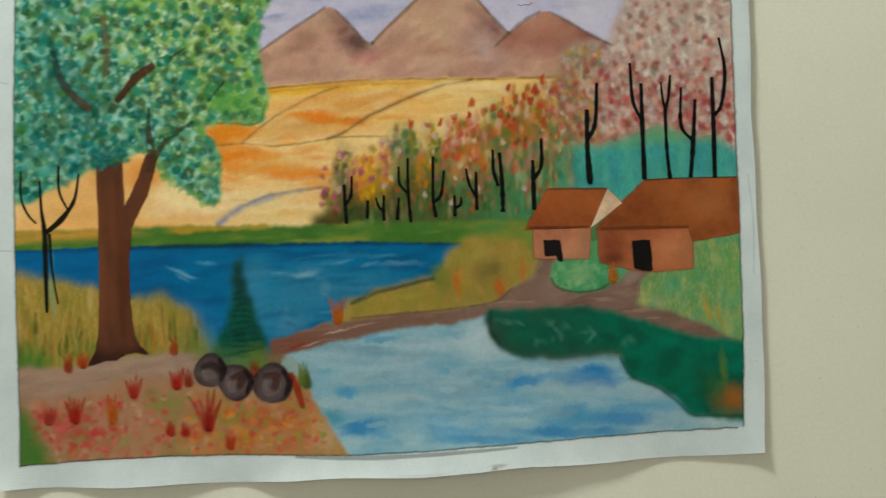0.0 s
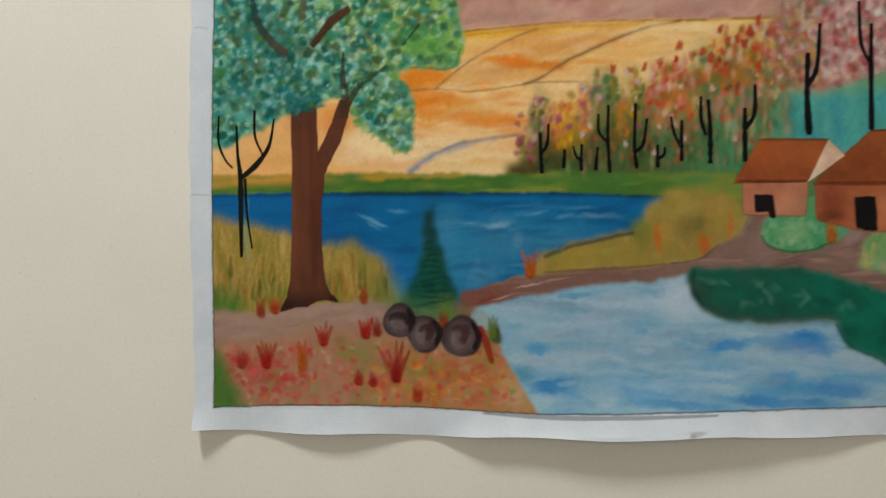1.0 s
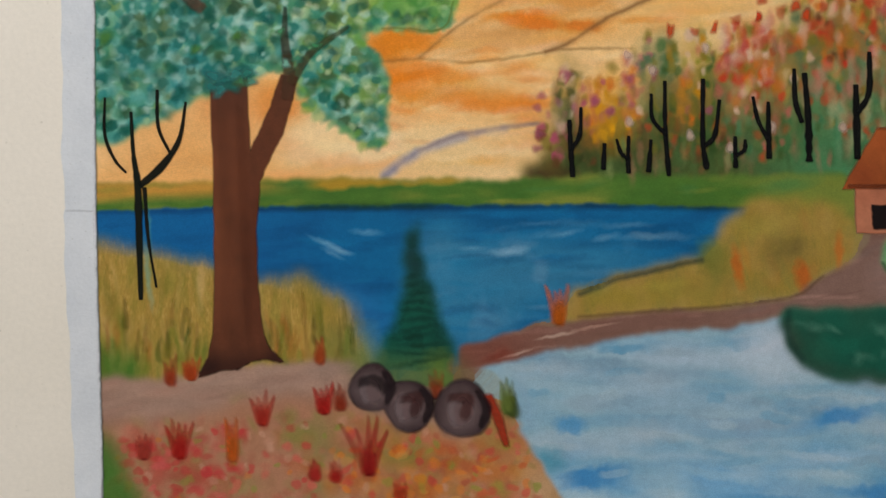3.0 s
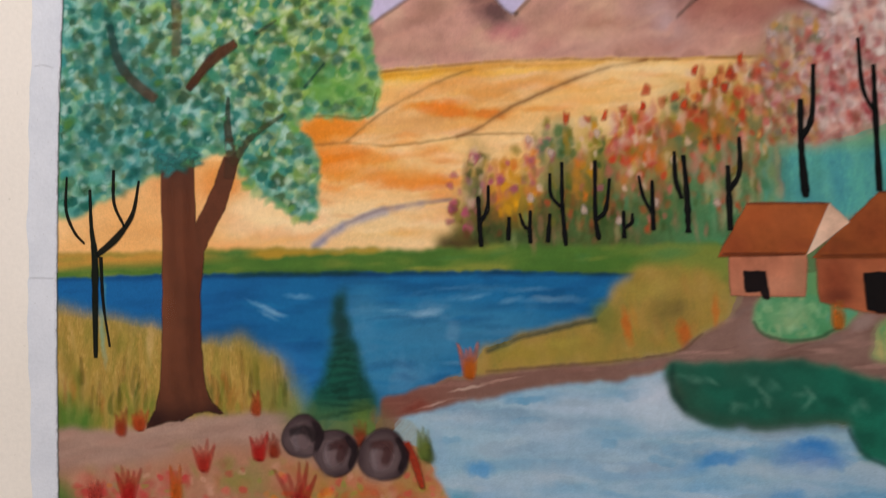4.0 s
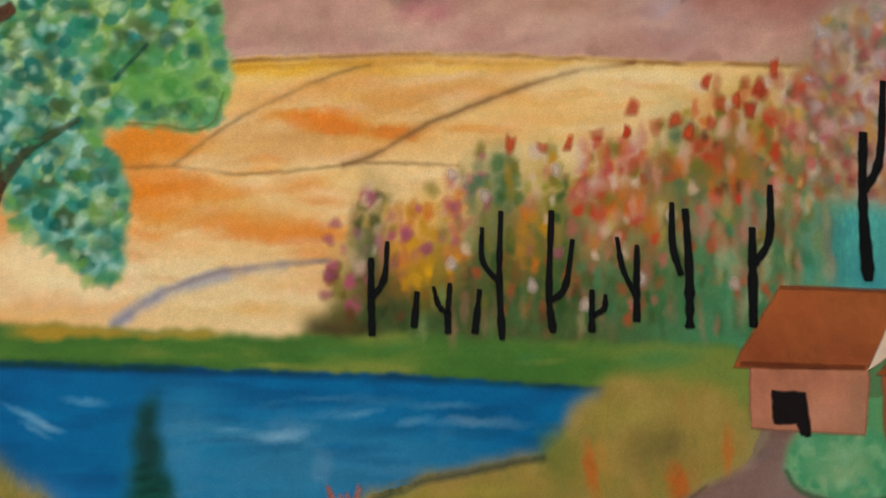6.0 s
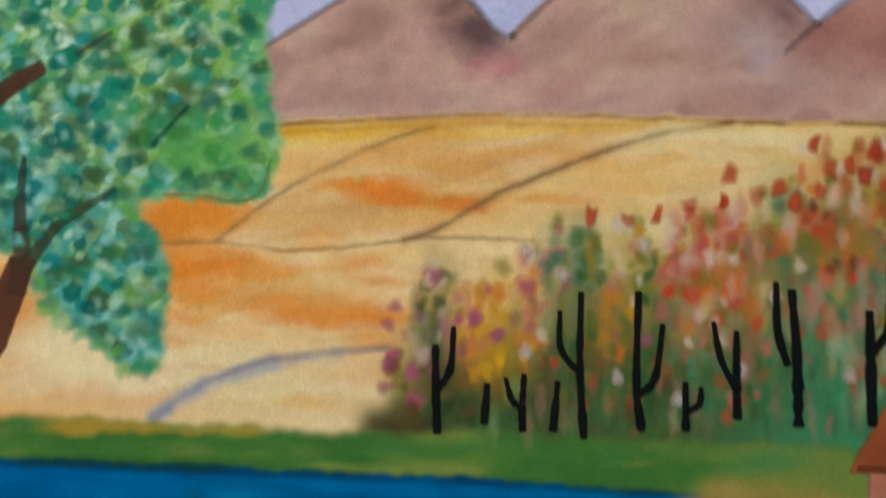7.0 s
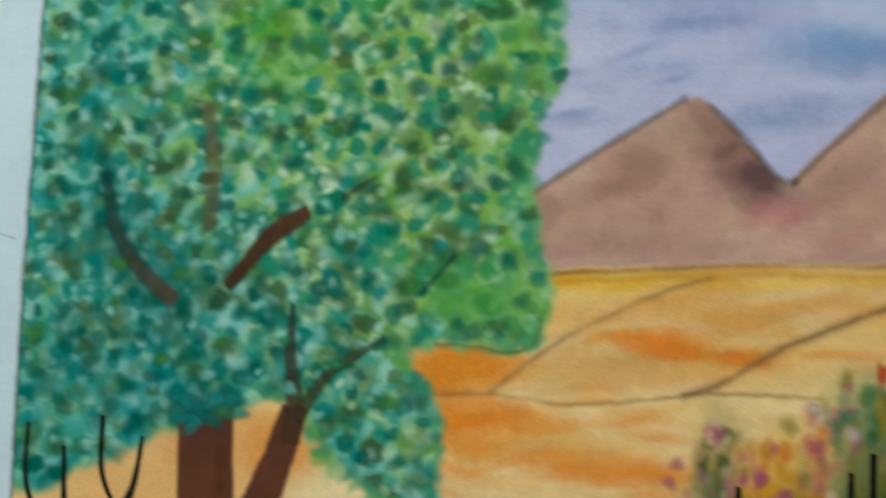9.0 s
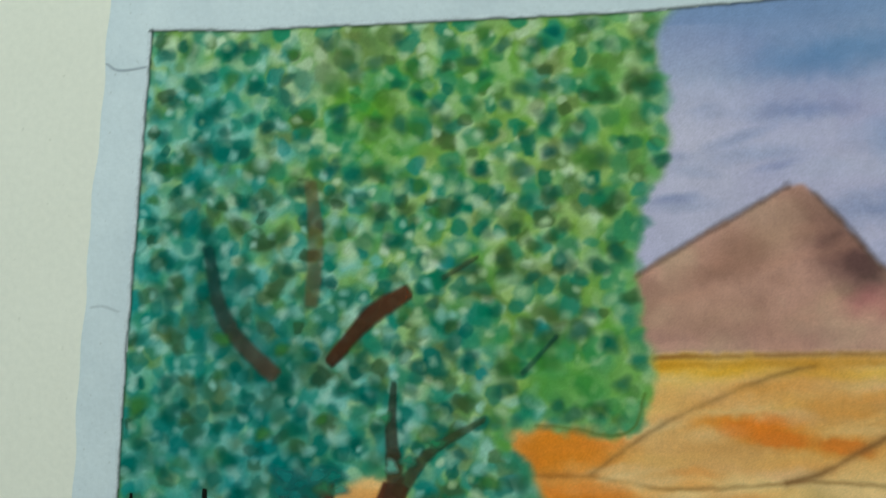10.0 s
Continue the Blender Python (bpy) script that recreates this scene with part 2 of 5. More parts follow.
def area(points, soft=0.5, wobble=1.0, smooth=True):
    """The cover, 0 to 1, of a painted shape."""
    p = spline(points, True, 6) if smooth else np.asarray(points, float)
    m = 8 + 3 * soft
    i0, i1 = [int(np.clip((x - U0) / STEP, 0, NU)) for x in (p[:, 0].min() - m, p[:, 0].max() + m)]
    j0, j1 = [int(np.clip((x - V0) / STEP, 0, NV)) for x in (p[:, 1].min() - m, p[:, 1].max() + m)]
    s = np.s_[j0:j1, i0:i1]
    x, y = GU[s] + wobble * WOB_U[s], GV[s] + wobble * WOB_V[s]
    inside = np.zeros(x.shape, bool)
    for (ax, ay), (bx, by) in zip(p, np.roll(p, -1, 0)):
        if ay != by:
            inside ^= ((ay > y) != (by > y)) & (x < (bx - ax) * (y - ay) / (by - ay) + ax)
    full = np.zeros((NV, NU))
    full[s] = blur(inside.astype(float), soft)
    return full


def line_cover(points, width, soft=0.4, smooth=True):
    """The cover of a drawn line."""
    p = spline(points, False, 6) if smooth else np.asarray(points, float)
    d = np.full((NV, NU), 99.0)
    m = width + 3
    for (ax, ay), (bx, by) in zip(p, p[1:]):
        i0, i1 = [int(np.clip((x - U0) / STEP, 0, NU)) for x in (min(ax, bx) - m, max(ax, bx) + m)]
        j0, j1 = [int(np.clip((x - V0) / STEP, 0, NV)) for x in (min(ay, by) - m, max(ay, by) + m)]
        s = np.s_[j0:j1, i0:i1]
        x, y = GU[s] + 0.3 * WOB_U[s] - ax, GV[s] + 0.3 * WOB_V[s] - ay
        ex, ey = bx - ax, by - ay
        k = np.clip((x * ex + y * ey) / (ex * ex + ey * ey + 1e-9), 0, 1)
        d[s] = np.minimum(d[s], np.hypot(x - k * ex, y - k * ey))
    return np.clip((width / 2 + soft - d) / (2 * soft), 0, 1)


CANVAS = np.ones((NV, NU, 3)) * lin((168, 160, 128))
REGION = np.zeros((NV, NU), np.int16)
REGIONS = ["bare_paper"]


def lay(cover, colour, opacity=1.0, region=None):
    """Lay a wash of a colour, or of a colour field, over what is there."""
    k = np.clip(cover * opacity, 0, 1)[..., None]
    c = lin(colour) if np.ndim(colour) == 1 else colour
    CANVAS[:] = CANVAS * (1 - k) + c * k
    if region:
        if region not in REGIONS:
            REGIONS.append(region)
        REGION[cover > 0.5] = REGIONS.index(region)


def patches(cover, field, low, high, colour, opacity):
    """Strokes of another colour inside a shape, where a noise field is high."""
    lay(cover * np.clip((field - low) / (high - low), 0, 1), colour, opacity)


def daub(cu, cv, ru, rv, colour, opacity=0.9, turn=0.0, edge=0.35, cover=None, flat=False):
    """One soft touch of the brush."""
    m = max(ru, rv) * 1.5 + 1
    i0, i1 = [int(np.clip((x - U0) / STEP, 0, NU)) for x in (cu - m, cu + m)]
    j0, j1 = [int(np.clip((x - V0) / STEP, 0, NV)) for x in (cv - m, cv + m)]
    if i1 <= i0 or j1 <= j0:
        return
    s = np.s_[j0:j1, i0:i1]
    wob = min(1.3, 0.35 + 0.27 * min(ru, rv))
    x, y = GU[s] + wob * WOB_U[s] - cu, GV[s] + wob * WOB_V[s] - cv
    c, q = math.cos(turn), math.sin(turn)
    x, y = (x * c + y * q) / ru, (y * c - x * q) / rv
    d = (np.abs(x) ** 2.8 + np.abs(y) ** 2.8) ** (1 / 2.8) if flat else np.hypot(x, y)
    k = np.clip((1 + edge - d) / (2 * edge), 0, 1) * opacity
    if cover is not None:
        k = k * cover[s]
    CANVAS[s] = CANVAS[s] * (1 - k[..., None]) + lin(colour) * k[..., None]


def daubs(cover, edge, *rows, strength=1.0, flat=False):
    """Touches of the brush: place, half sizes, colour, opacity and, where it matters, the turn."""
    for cu, cv, ru, rv, c, o, *t in rows:
        daub(cu, cv, ru, rv, c, o * strength, t[0] if t else rng.uniform(-0.15, 0.15), edge, cover, flat)


def sprinkle(cover, count, lo, hi, ru, rv, opacity, turn, edge, *colours):
    """Loose touches thrown over a stretch of the sheet, from its corner lo to its corner hi."""
    for _ in range(count):
        daub(rng.uniform(lo[0], hi[0]), rng.uniform(lo[1], hi[1]), rng.uniform(*ru), rng.uniform(*rv), colours[rng.integers(len(colours))],
             opacity * rng.uniform(0.6, 1.1), rng.uniform(*turn), rng.uniform(*edge), cover)


def draw(cover, points, width, colour, opacity, soft=0.6):
    """A drawn line that breaks up a little on the paper's grain."""
    lay(line_cover(points, width, soft) * np.clip(0.8 + 0.6 * MID, 0.35, 1) * cover, colour, opacity)


# sky
sky = area([(150, 330), (150, 215), (450, 215), (458, 330)], 0.5, 0, False)
lay(sky, (203, 193, 217), 1, "painted_sky")
patches(sky, LONG, 0.25, 0.9, (165, 168, 205), 0.4)
patches(sky, BROAD, 0.0, 0.7, (190, 178, 210), 0.6)
patches(sky, -BROAD, 0.1, 0.8, (222, 212, 228), 0.6)
patches(sky, FINE, 0.3, 0.9, (215, 205, 226), 0.35)
lay(sky * np.clip((GV - 285) / 35, 0, 1), (135, 160, 195), 0.75)
daubs(sky, 0.7,
    (244, 280, 15, 5, (72, 138, 188), 0.8), (240, 286, 18, 4, (120, 165, 205), 0.6), (225, 264, 15, 4, (120, 142, 185), 0.7), (170, 265, 8, 1.8, (120, 135, 180), 0.7), (172, 275, 6, 1.6, (130, 145, 188), 0.7),
    (191, 280, 11, 2, (118, 138, 185), 0.7), (200, 291, 12, 2.2, (130, 148, 190), 0.7), (178, 291, 4, 1.5, (135, 145, 185), 0.6), (177, 278, 9, 1.8, (130, 145, 190), 0.5), (330, 275, 18, 4, (150, 160, 200), 0.5),
    (350, 290, 22, 5, (130, 150, 195), 0.5), (300, 285, 14, 4, (160, 165, 205), 0.5), (190, 304, 20, 4, (125, 150, 190), 0.6), (215, 308, 24, 5, (110, 150, 190), 0.7), (255, 298, 22, 4, (205, 208, 226), 0.7),
    (212, 276, 14, 3, (212, 206, 226), 0.6), (345, 262, 10, 2, (170, 165, 205), 0.5), (262, 268, 9, 3, (205, 196, 220), 0.6), (238, 272, 13, 2.2, (212, 210, 228), 0.7), (175, 312, 14, 6, (160, 165, 200), 0.6),
    strength=0.75)

lay(sky * np.clip((296 - GV) / 20, 0, 1) * np.clip(0.7 + BROAD, 0, 1), (216, 208, 220), 0.32)

daubs(sky, 0.6, (168, 267, 6, 1.3, (124, 138, 184), 0.6, 0.1), (166, 279, 6, 1.2, (138, 148, 192), 0.5, 0.1), (185, 284, 9, 1.4, (132, 146, 190), 0.55, 0.3), (176, 293, 4, 1.0, (150, 158, 196), 0.5, 0.2), (196, 276, 6, 1.2, (146, 154, 196), 0.4, 0.2))
daubs(sky, 0.9, (172, 284, 12, 22, (220, 210, 222), 0.5, 0.0), (186, 298, 12, 8, (206, 200, 220), 0.4), (200, 284, 14, 4, (216, 210, 228), 0.5), (250, 291, 20, 4, (222, 216, 230), 0.5), (305, 272, 14, 8, (222, 212, 230), 0.5), (360, 268, 12, 12, (226, 216, 222), 0.5))

# mountains
MOUNTAIN = (212, 170, 156)
m2 = area([(215, 215), (223, 240), (227, 247), (238, 257), (253, 270), (265, 281), (274, 287), (279, 286), (285.6, 280), (296, 265.5), (305, 254), (312, 246), (322, 236), (330, 215)], 0.5, 0.5, False)
m1 = area([(140, 215), (148, 240), (156, 245), (174, 256), (190, 265), (198.5, 270.2), (202.5, 270.4), (206, 267.5), (214, 258.5), (222, 248), (228, 244), (240, 232), (243, 215)], 0.5, 0.5, False)
m3 = area([(285, 215), (296, 232), (311, 246), (322, 254), (331, 258), (336, 259), (347, 252), (360, 243), (375, 234), (390, 215)], 0.5, 0.5, False)
for m, name in ((m2, "painted_mountain_middle"), (m1, "painted_mountain_west"), (m3, "painted_mountain_east")):
    lay(m, MOUNTAIN, 1, name)
    patches(m, BROAD, 0.1, 0.8, (182, 146, 128), 0.55)
    patches(m, MID, 0.1, 0.8, (212, 180, 160), 0.5)
    patches(m, -MID, 0.3, 0.9, (172, 130, 118), 0.5)
    patches(m, FINE, 0.2, 0.8, (206, 165, 148), 0.35)
ms = np.maximum(np.maximum(m1, m2), m3)
for i in range(90):
    cu, cv = rng.uniform(145, 385), rng.uniform(222, 284)
    daub(cu, cv, rng.uniform(4, 12), rng.uniform(2, 5), [(216, 182, 158), (186, 148, 130), (204, 164, 142), (172, 136, 122), (214, 170, 156), (220, 192, 168)][rng.integers(6)], 0.42, rng.uniform(-0.2, 0.9), 0.8, ms)
daubs(ms, 0.7,
    (217, 248, 11, 6, (108, 82, 84), 0.8, -0.9), (210, 252, 8, 8, (135, 100, 98), 0.5, -0.6), (206, 262, 5, 9, (140, 108, 98), 0.5, 0.6), (222, 237, 9, 4, (205, 135, 138), 0.7, 0.2),
    (301, 252, 6, 13, (140, 108, 112), 0.6, 0.75), (268, 262, 10, 14, (205, 165, 145), 0.4, 0.3), (182, 248, 12, 7, (200, 160, 142), 0.5, 0.5), (330, 240, 16, 7, (140, 85, 85), 0.45, 0), (360, 232, 14, 8, (140, 88, 85), 0.5, 0),
    (255, 236, 18, 5, (205, 168, 150), 0.7, 0.3), (280, 232, 14, 4, (210, 170, 155), 0.6, 0), (300, 232, 7, 8, (190, 158, 155), 0.6, 0.6),
    (190, 232, 16, 5, (195, 155, 140), 0.55, 0), (165, 235, 10, 6, (185, 150, 135), 0.5, 0), (186, 252, 10, 5, (160, 122, 108), 0.5, 0.5))

daubs(ms, 0.8,
    (262, 250, 9, 16, (216, 184, 158), 0.6, 0.5), (276, 262, 7, 14, (210, 178, 158), 0.55, -0.2), (250, 241, 12, 5, (206, 160, 146), 0.5, 0.2), (288, 243, 8, 10, (184, 152, 150), 0.5, 0.7), (298, 238, 5, 10, (206, 184, 184), 0.5, 0.5),
    (272, 229, 26, 3, (214, 176, 162), 0.6, 0.05), (236, 230, 16, 3, (216, 170, 158), 0.5, 0.0), (295, 226, 16, 3, (196, 150, 138), 0.5, 0.0), (268, 238, 12, 2, (186, 140, 120), 0.5, 0.05), (240, 246, 9, 3.5, (176, 142, 126), 0.55, 0.8),
    (178, 245, 9, 3, (168, 130, 116), 0.5, 0.2), (196, 258, 6, 6, (206, 172, 150), 0.5, 0.4), (172, 236, 12, 4, (212, 172, 154), 0.5, 0.1), (310, 230, 12, 5, (200, 170, 158), 0.5, 0.3))

lay(m3 * np.clip((GV - 222) / 22, 0, 1) * np.clip((GU - 292) / 20, 0, 1), (188, 118, 102), 0.42)
lay(m3 * np.clip((GU - 335) / 25, 0, 1), (128, 78, 72), 0.35)
sprinkle(ms, 60, (150, 224), (350, 262), (3, 9), (1.2, 3), 0.3, (-0.2, 0.9), (0.5, 0.8), (228, 192, 170), (196, 140, 128), (176, 138, 132), (216, 168, 150))

# fields of sand and ripe corn
field = area([(88, 220), (150, 222), (182, 223.5), (206, 224), (237, 223.5), (267, 222), (300, 219.5), (345, 217.5), (360, 200), (330, 130), (0, 130), (-2, 200), (60, 226)], 0.4, 0.4, False)
lay(field, (246, 212, 162), 1, "painted_field")
patches(field, LONG, 0.0, 1.2, (248, 216, 172), 0.6)
patches(field, -LONG, 0.1, 1.2, (234, 186, 126), 0.4)
lay(field * np.clip(1 - np.abs(GV - 219.5) / 3.5, 0, 1), (222, 175, 60), 0.75)
daub(168, 220.5, 20, 2.6, (226, 176, 40), 0.7, 0.03, 0.5, field)
daub(205, 221.5, 22, 2.2, (216, 160, 44), 0.6, 0.0, 0.5, field)
daubs(field, 0.6,
    (139, 180, 22, 7, (228, 148, 44), 0.9, -0.15), (136, 196, 16, 6, (222, 145, 45), 0.95, 0), (189, 202.5, 15, 3.6, (226, 148, 52), 0.9, -0.2),
    (212, 199, 11, 3, (220, 132, 45), 0.75, -0.2), (178, 198, 22, 6, (205, 150, 85), 0.5, 0.3), (215, 206, 26, 7, (205, 150, 80), 0.45, 0.3), (172, 172, 26, 4, (232, 160, 75), 0.6, -0.15), (182, 166, 16, 4, (235, 160, 70), 0.6, 0),
    (165, 213, 18, 5, (240, 205, 125), 0.8, 0.4), (185, 180, 24, 5, (242, 208, 150), 0.6, 0), (215, 213, 26, 5, (226, 165, 85), 0.55, 0.2),
    (250, 205, 26, 5, (240, 190, 110), 0.6, 0.1), (295, 213, 26, 6, (240, 215, 165), 0.8, 0), (232, 196, 20, 4, (236, 175, 100), 0.5, 0.1),
    (115, 150, 26, 9, (240, 212, 165), 0.9, -0.1), (95, 160, 16, 10, (236, 205, 160), 0.8, 0), (150, 145, 20, 5, (240, 200, 140), 0.8, 0),
    (40, 165, 34, 14, (232, 185, 130), 0.6, 0), (30, 150, 30, 6, (225, 170, 105), 0.5, 0), (120, 145, 10, 3, (236, 180, 140), 0.6, 0),
    (85, 172, 10, 8, (232, 165, 95), 0.8, 0.3), (60, 175, 14, 10, (230, 165, 100), 0.7, 0), (200, 145, 18, 6, (236, 195, 135), 0.7, 0))
lay(field * area([(143, 189), (165, 204), (193, 217), (206, 221), (260, 219), (285, 220), (252, 212), (221, 200), (197, 189), (168, 186)], 2.5, 2), (226, 172, 104), 0.55)
lay(field * area([(205, 192), (240, 206), (285, 217), (330, 214), (300, 200), (245, 190)], 3, 2), (240, 206, 150), 0.6)
lay(field * area([(95, 165), (125, 160), (190, 156), (195, 140), (100, 140), (88, 150)], 4, 3), (240, 218, 178), 0.6)
for i in range(150):
    cu, cv = rng.uniform(90, 340), rng.uniform(142, 219)
    c = [(246, 220, 172), (240, 188, 110), (234, 172, 92), (248, 226, 184), (238, 198, 128)][rng.integers(5)]
    daub(cu, cv, rng.uniform(5, 15), rng.uniform(0.9, 2.4), c, 0.45, rng.uniform(-0.25, 0.3), 0.75, field)
for cu, cv, ru, rv, o in ((137, 196, 14, 5, 0.8), (128, 192, 8, 4, 0.7), (140, 181, 18, 5, 0.85), (133, 176, 12, 4, 0.8), (150, 183, 14, 2.5, 0.6), (162, 172, 16, 2.5, 0.6), (180, 167, 14, 2.6, 0.55), (188, 203, 12, 2.6, 0.8),
                          (197, 200, 10, 2.2, 0.6), (212, 198.5, 10, 2.2, 0.7), (178, 204, 12, 1.8, 0.5), (228, 200, 14, 1.6, 0.45), (80, 176, 7, 8, 0.6), (62, 150, 14, 3, 0.4), (245, 210, 16, 2, 0.4), (190, 212, 12, 2, 0.4)):
    daub(cu, cv, ru, rv, (232, 160, 62), o * 0.9, rng.uniform(-0.25, 0), 0.7, field)
daubs(field, 0.3,
    (136, 197, 11, 3.6, (226, 150, 34), 0.55), (128, 193, 6, 3, (218, 146, 36), 0.55), (135, 180, 12, 3.4, (230, 150, 32), 0.55), (146, 183, 8, 2.2, (226, 140, 44), 0.5), (188, 203, 8, 2.2, (228, 134, 34), 0.65), (195, 200, 7, 1.8, (224, 130, 40), 0.6),
    (212, 198.5, 7, 1.7, (226, 134, 40), 0.6), (172, 168, 10, 1.6, (230, 146, 52), 0.5), (184, 166, 8, 1.8, (230, 144, 50), 0.5), (240, 199, 10, 1.2, (234, 168, 84), 0.5), (265, 210, 12, 1.4, (236, 180, 104), 0.5), (160, 180, 7, 1.8, (236, 176, 96), 0.4),
    flat=True)
sprinkle(field, 120, (92, 142), (340, 219), (5, 13), (0.9, 2.4), 0.34, (-0.12, 0.2), (0.4, 0.8), (250, 224, 184), (244, 190, 128), (240, 172, 96), (246, 206, 176), (232, 176, 130))
sprinkle(field, 26, (118, 160), (190, 200), (4, 10), (1.2, 3.0), 0.45, (-0.2, 0.1), (0.4, 0.8), (236, 150, 54), (238, 158, 60), (230, 138, 46))
sprinkle(field, 30, (84, 142), (130, 162), (5, 12), (1.5, 3.5), 0.4, (-0.3, 0.3), (0.4, 0.8), (248, 226, 190), (244, 214, 170), (244, 196, 156))
lay(field * np.clip(0.6 + 0.5 * BROAD, 0, 1), (248, 208, 160), 0.16)
lay(field * np.clip((150 - GU) / 60, 0, 1) * np.clip((150 - GV) / 10, 0, 1), (240, 172, 92), 0.55)
daubs(field, 0.8, (80, 168, 10, 10, (238, 166, 96), 0.55), (40, 158, 30, 10, (240, 184, 120), 0.5), (100, 158, 18, 6, (252, 228, 186), 0.55), (134, 178, 12, 5, (240, 152, 42), 0.6, 0.0), (134, 196, 12, 4, (236, 154, 44), 0.6, 0.0), (190, 203, 9, 2.6, (238, 148, 48), 0.6, -0.1))
daubs(field, 0.7, (172, 218.5, 24, 2.0, (238, 186, 60), 0.7, 0.02), (225, 218, 22, 1.2, (244, 200, 96), 0.6, 0.0), (190, 214, 22, 3.5, (232, 172, 84), 0.5, 0.25), (330, 208, 10, 8, (240, 196, 110), 0.5, 0.2))
draw(1, [(121, 188), (126, 188.5), (142, 188.5), (154, 187), (168, 185.7), (190, 187.5), (206, 189), (232, 187.5)], 0.9, (158, 120, 74), 0.65)
draw(1, [(121, 188.4), (134, 189), (144, 188.6)], 1.8, (196, 128, 50), 0.6, 0.9)
draw(1, [(143, 189), (152, 195.7), (165, 204.2), (181, 212), (193.5, 217.2), (204.5, 220.3)], 2.2, (178, 140, 92), 0.45, 1.2)
draw(1, [(143, 189), (152, 195.7), (165, 204.2), (181, 212), (193.5, 217.2), (204.5, 220.3)], 1.0, (146, 112, 70), 0.6)
draw(1, [(196.5, 188.2), (206, 191.5), (221.5, 200.3), (237, 206.5), (252, 212.2), (267.5, 216.6), (287, 219.6)], 2.6, (176, 134, 92), 0.5, 1.2)
draw(1, [(196.5, 188.2), (206, 191.5), (221.5, 200.3), (237, 206.5), (252, 212.2), (267.5, 216.6), (287, 219.6)], 1.2, (144, 110, 72), 0.6)
draw(1, [(127, 140.5), (138, 147), (150, 151.8), (160, 154.4)], 4.4, (186, 178, 186), 0.55, 1.4)
draw(1, [(140, 148.6), (153, 153.2), (166, 155.8), (178, 157)], 3.2, (184, 176, 184), 0.55, 1.2)
draw(1, [(166, 156), (180, 157.4), (192, 158.4)], 1.8, (178, 160, 160), 0.5)
draw(1, [(127, 140), (138, 147.8), (153, 154), (168, 157), (192, 158.5)], 1.4, (150, 134, 138), 0.65, 0.9)
draw(1, [(127, 140), (133, 144.5), (140, 149)], 3.6, (168, 168, 184), 0.6, 1.4)
draw(1, [(155, 221.5), (182, 222.6), (206, 223.4), (237, 222.8), (267, 221.2), (290, 219.6), (340, 217.5)], 1.5, (156, 108, 62), 0.7)
draw(1, [(160, 219.5), (182, 220.4), (206, 221), (230, 220.6)], 1.8, (214, 160, 56), 0.6)
draw(1, [(118, 203), (135, 201), (150, 200), (157, 203), (158, 212)], 0.6, (140, 125, 50), 0.8)

# teal distance behind the blossom trees, and the wood's undergrowth
wood = area([(187, 134), (193, 142), (198, 152), (203, 168), (209, 166), (214, 158), (222, 164), (232, 168), (241, 178), (252, 174), (262, 177), (276, 180), (292, 186), (304, 190), (322, 196), (342, 204), (350, 190), (352, 130), (330, 126), (250, 130)], 2.6, 2.2)
lay(wood, (128, 124, 78), 0.85, "painted_wood")
patches(wood, MID, 0.0, 0.6, (104, 140, 92), 0.6)
patches(wood, -MID, 0.0, 0.6, (190, 142, 78), 0.6)
patches(wood, FINE, 0.2, 0.8, (164, 122, 92), 0.4)
low_wood = wood * np.clip((160 - GV) / 16, 0, 1)
lay(low_wood, (78, 108, 62), 0.8)
patches(low_wood, FINE, 0.0, 0.7, (106, 132, 82), 0.5)
patches(low_wood, -FINE, 0.2, 0.8, (150, 112, 84), 0.5)
lay(wood * np.clip((GU - 268) / 45, 0, 1) * np.clip((172 - GV) / 18, 0, 1), (98, 164, 124), 0.75)
lay(area([(184, 134), (190, 140), (199, 144), (206, 140), (206, 133), (196, 131)], 1.6, 1.8), (98, 80, 48), 0.8)
teal = area([(336, 182), (352, 178), (376, 175), (386, 178), (397, 183), (414, 179), (427, 174), (452, 172), (452, 140), (338, 140)], 1.6, 1.5, False)
lay(teal, (102, 178, 174), 1, "painted_far_bank")
patches(teal, UP, 0.0, 0.8, (88, 160, 168), 0.55)
patches(teal, -UP, 0.2, 0.9, (122, 196, 176), 0.5)
patches(teal, BROAD, 0.0, 0.7, (120, 188, 156), 0.5)
lay(teal * np.clip((352 - GU) / 12, 0, 1), (108, 168, 136), 0.6)
sprinkle(teal, 70, (338, 142), (448, 176), (1.5, 4), (5, 12), 0.32, (-0.1, 0.1), (0.5, 0.8), (82, 154, 170), (130, 192, 176), (106, 174, 158), (78, 146, 154))
daubs(teal, 0.8, (346, 160, 3, 14, (78, 138, 132), 0.5, 0.05), (341, 158, 2, 12, (132, 150, 110), 0.5, 0.05))
lay(teal * np.clip((GV - 169) / 9, 0, 1), (150, 178, 112), 0.6)
blossom = area([(344, 178), (339, 196), (336, 212), (344, 228), (352, 236), (362, 236), (371, 236), (378, 250), (386, 262), (392, 290), (394, 330), (460, 330), (455, 176), (430, 176), (414, 181), (397, 185), (384, 181), (370, 177)], 2.6, 2.4)
lay(blossom, (202, 166, 158), 0.93, "painted_blossom_wood")
high = np.clip((GV - 212) / 22, 0, 1)
lay(blossom * high, (206, 190, 182), 0.8)
patches(blossom, MID, 0.1, 0.6, (184, 158, 146), 0.6)
patches(blossom, FINE, 0.1, 0.7, (224, 206, 200), 0.6)
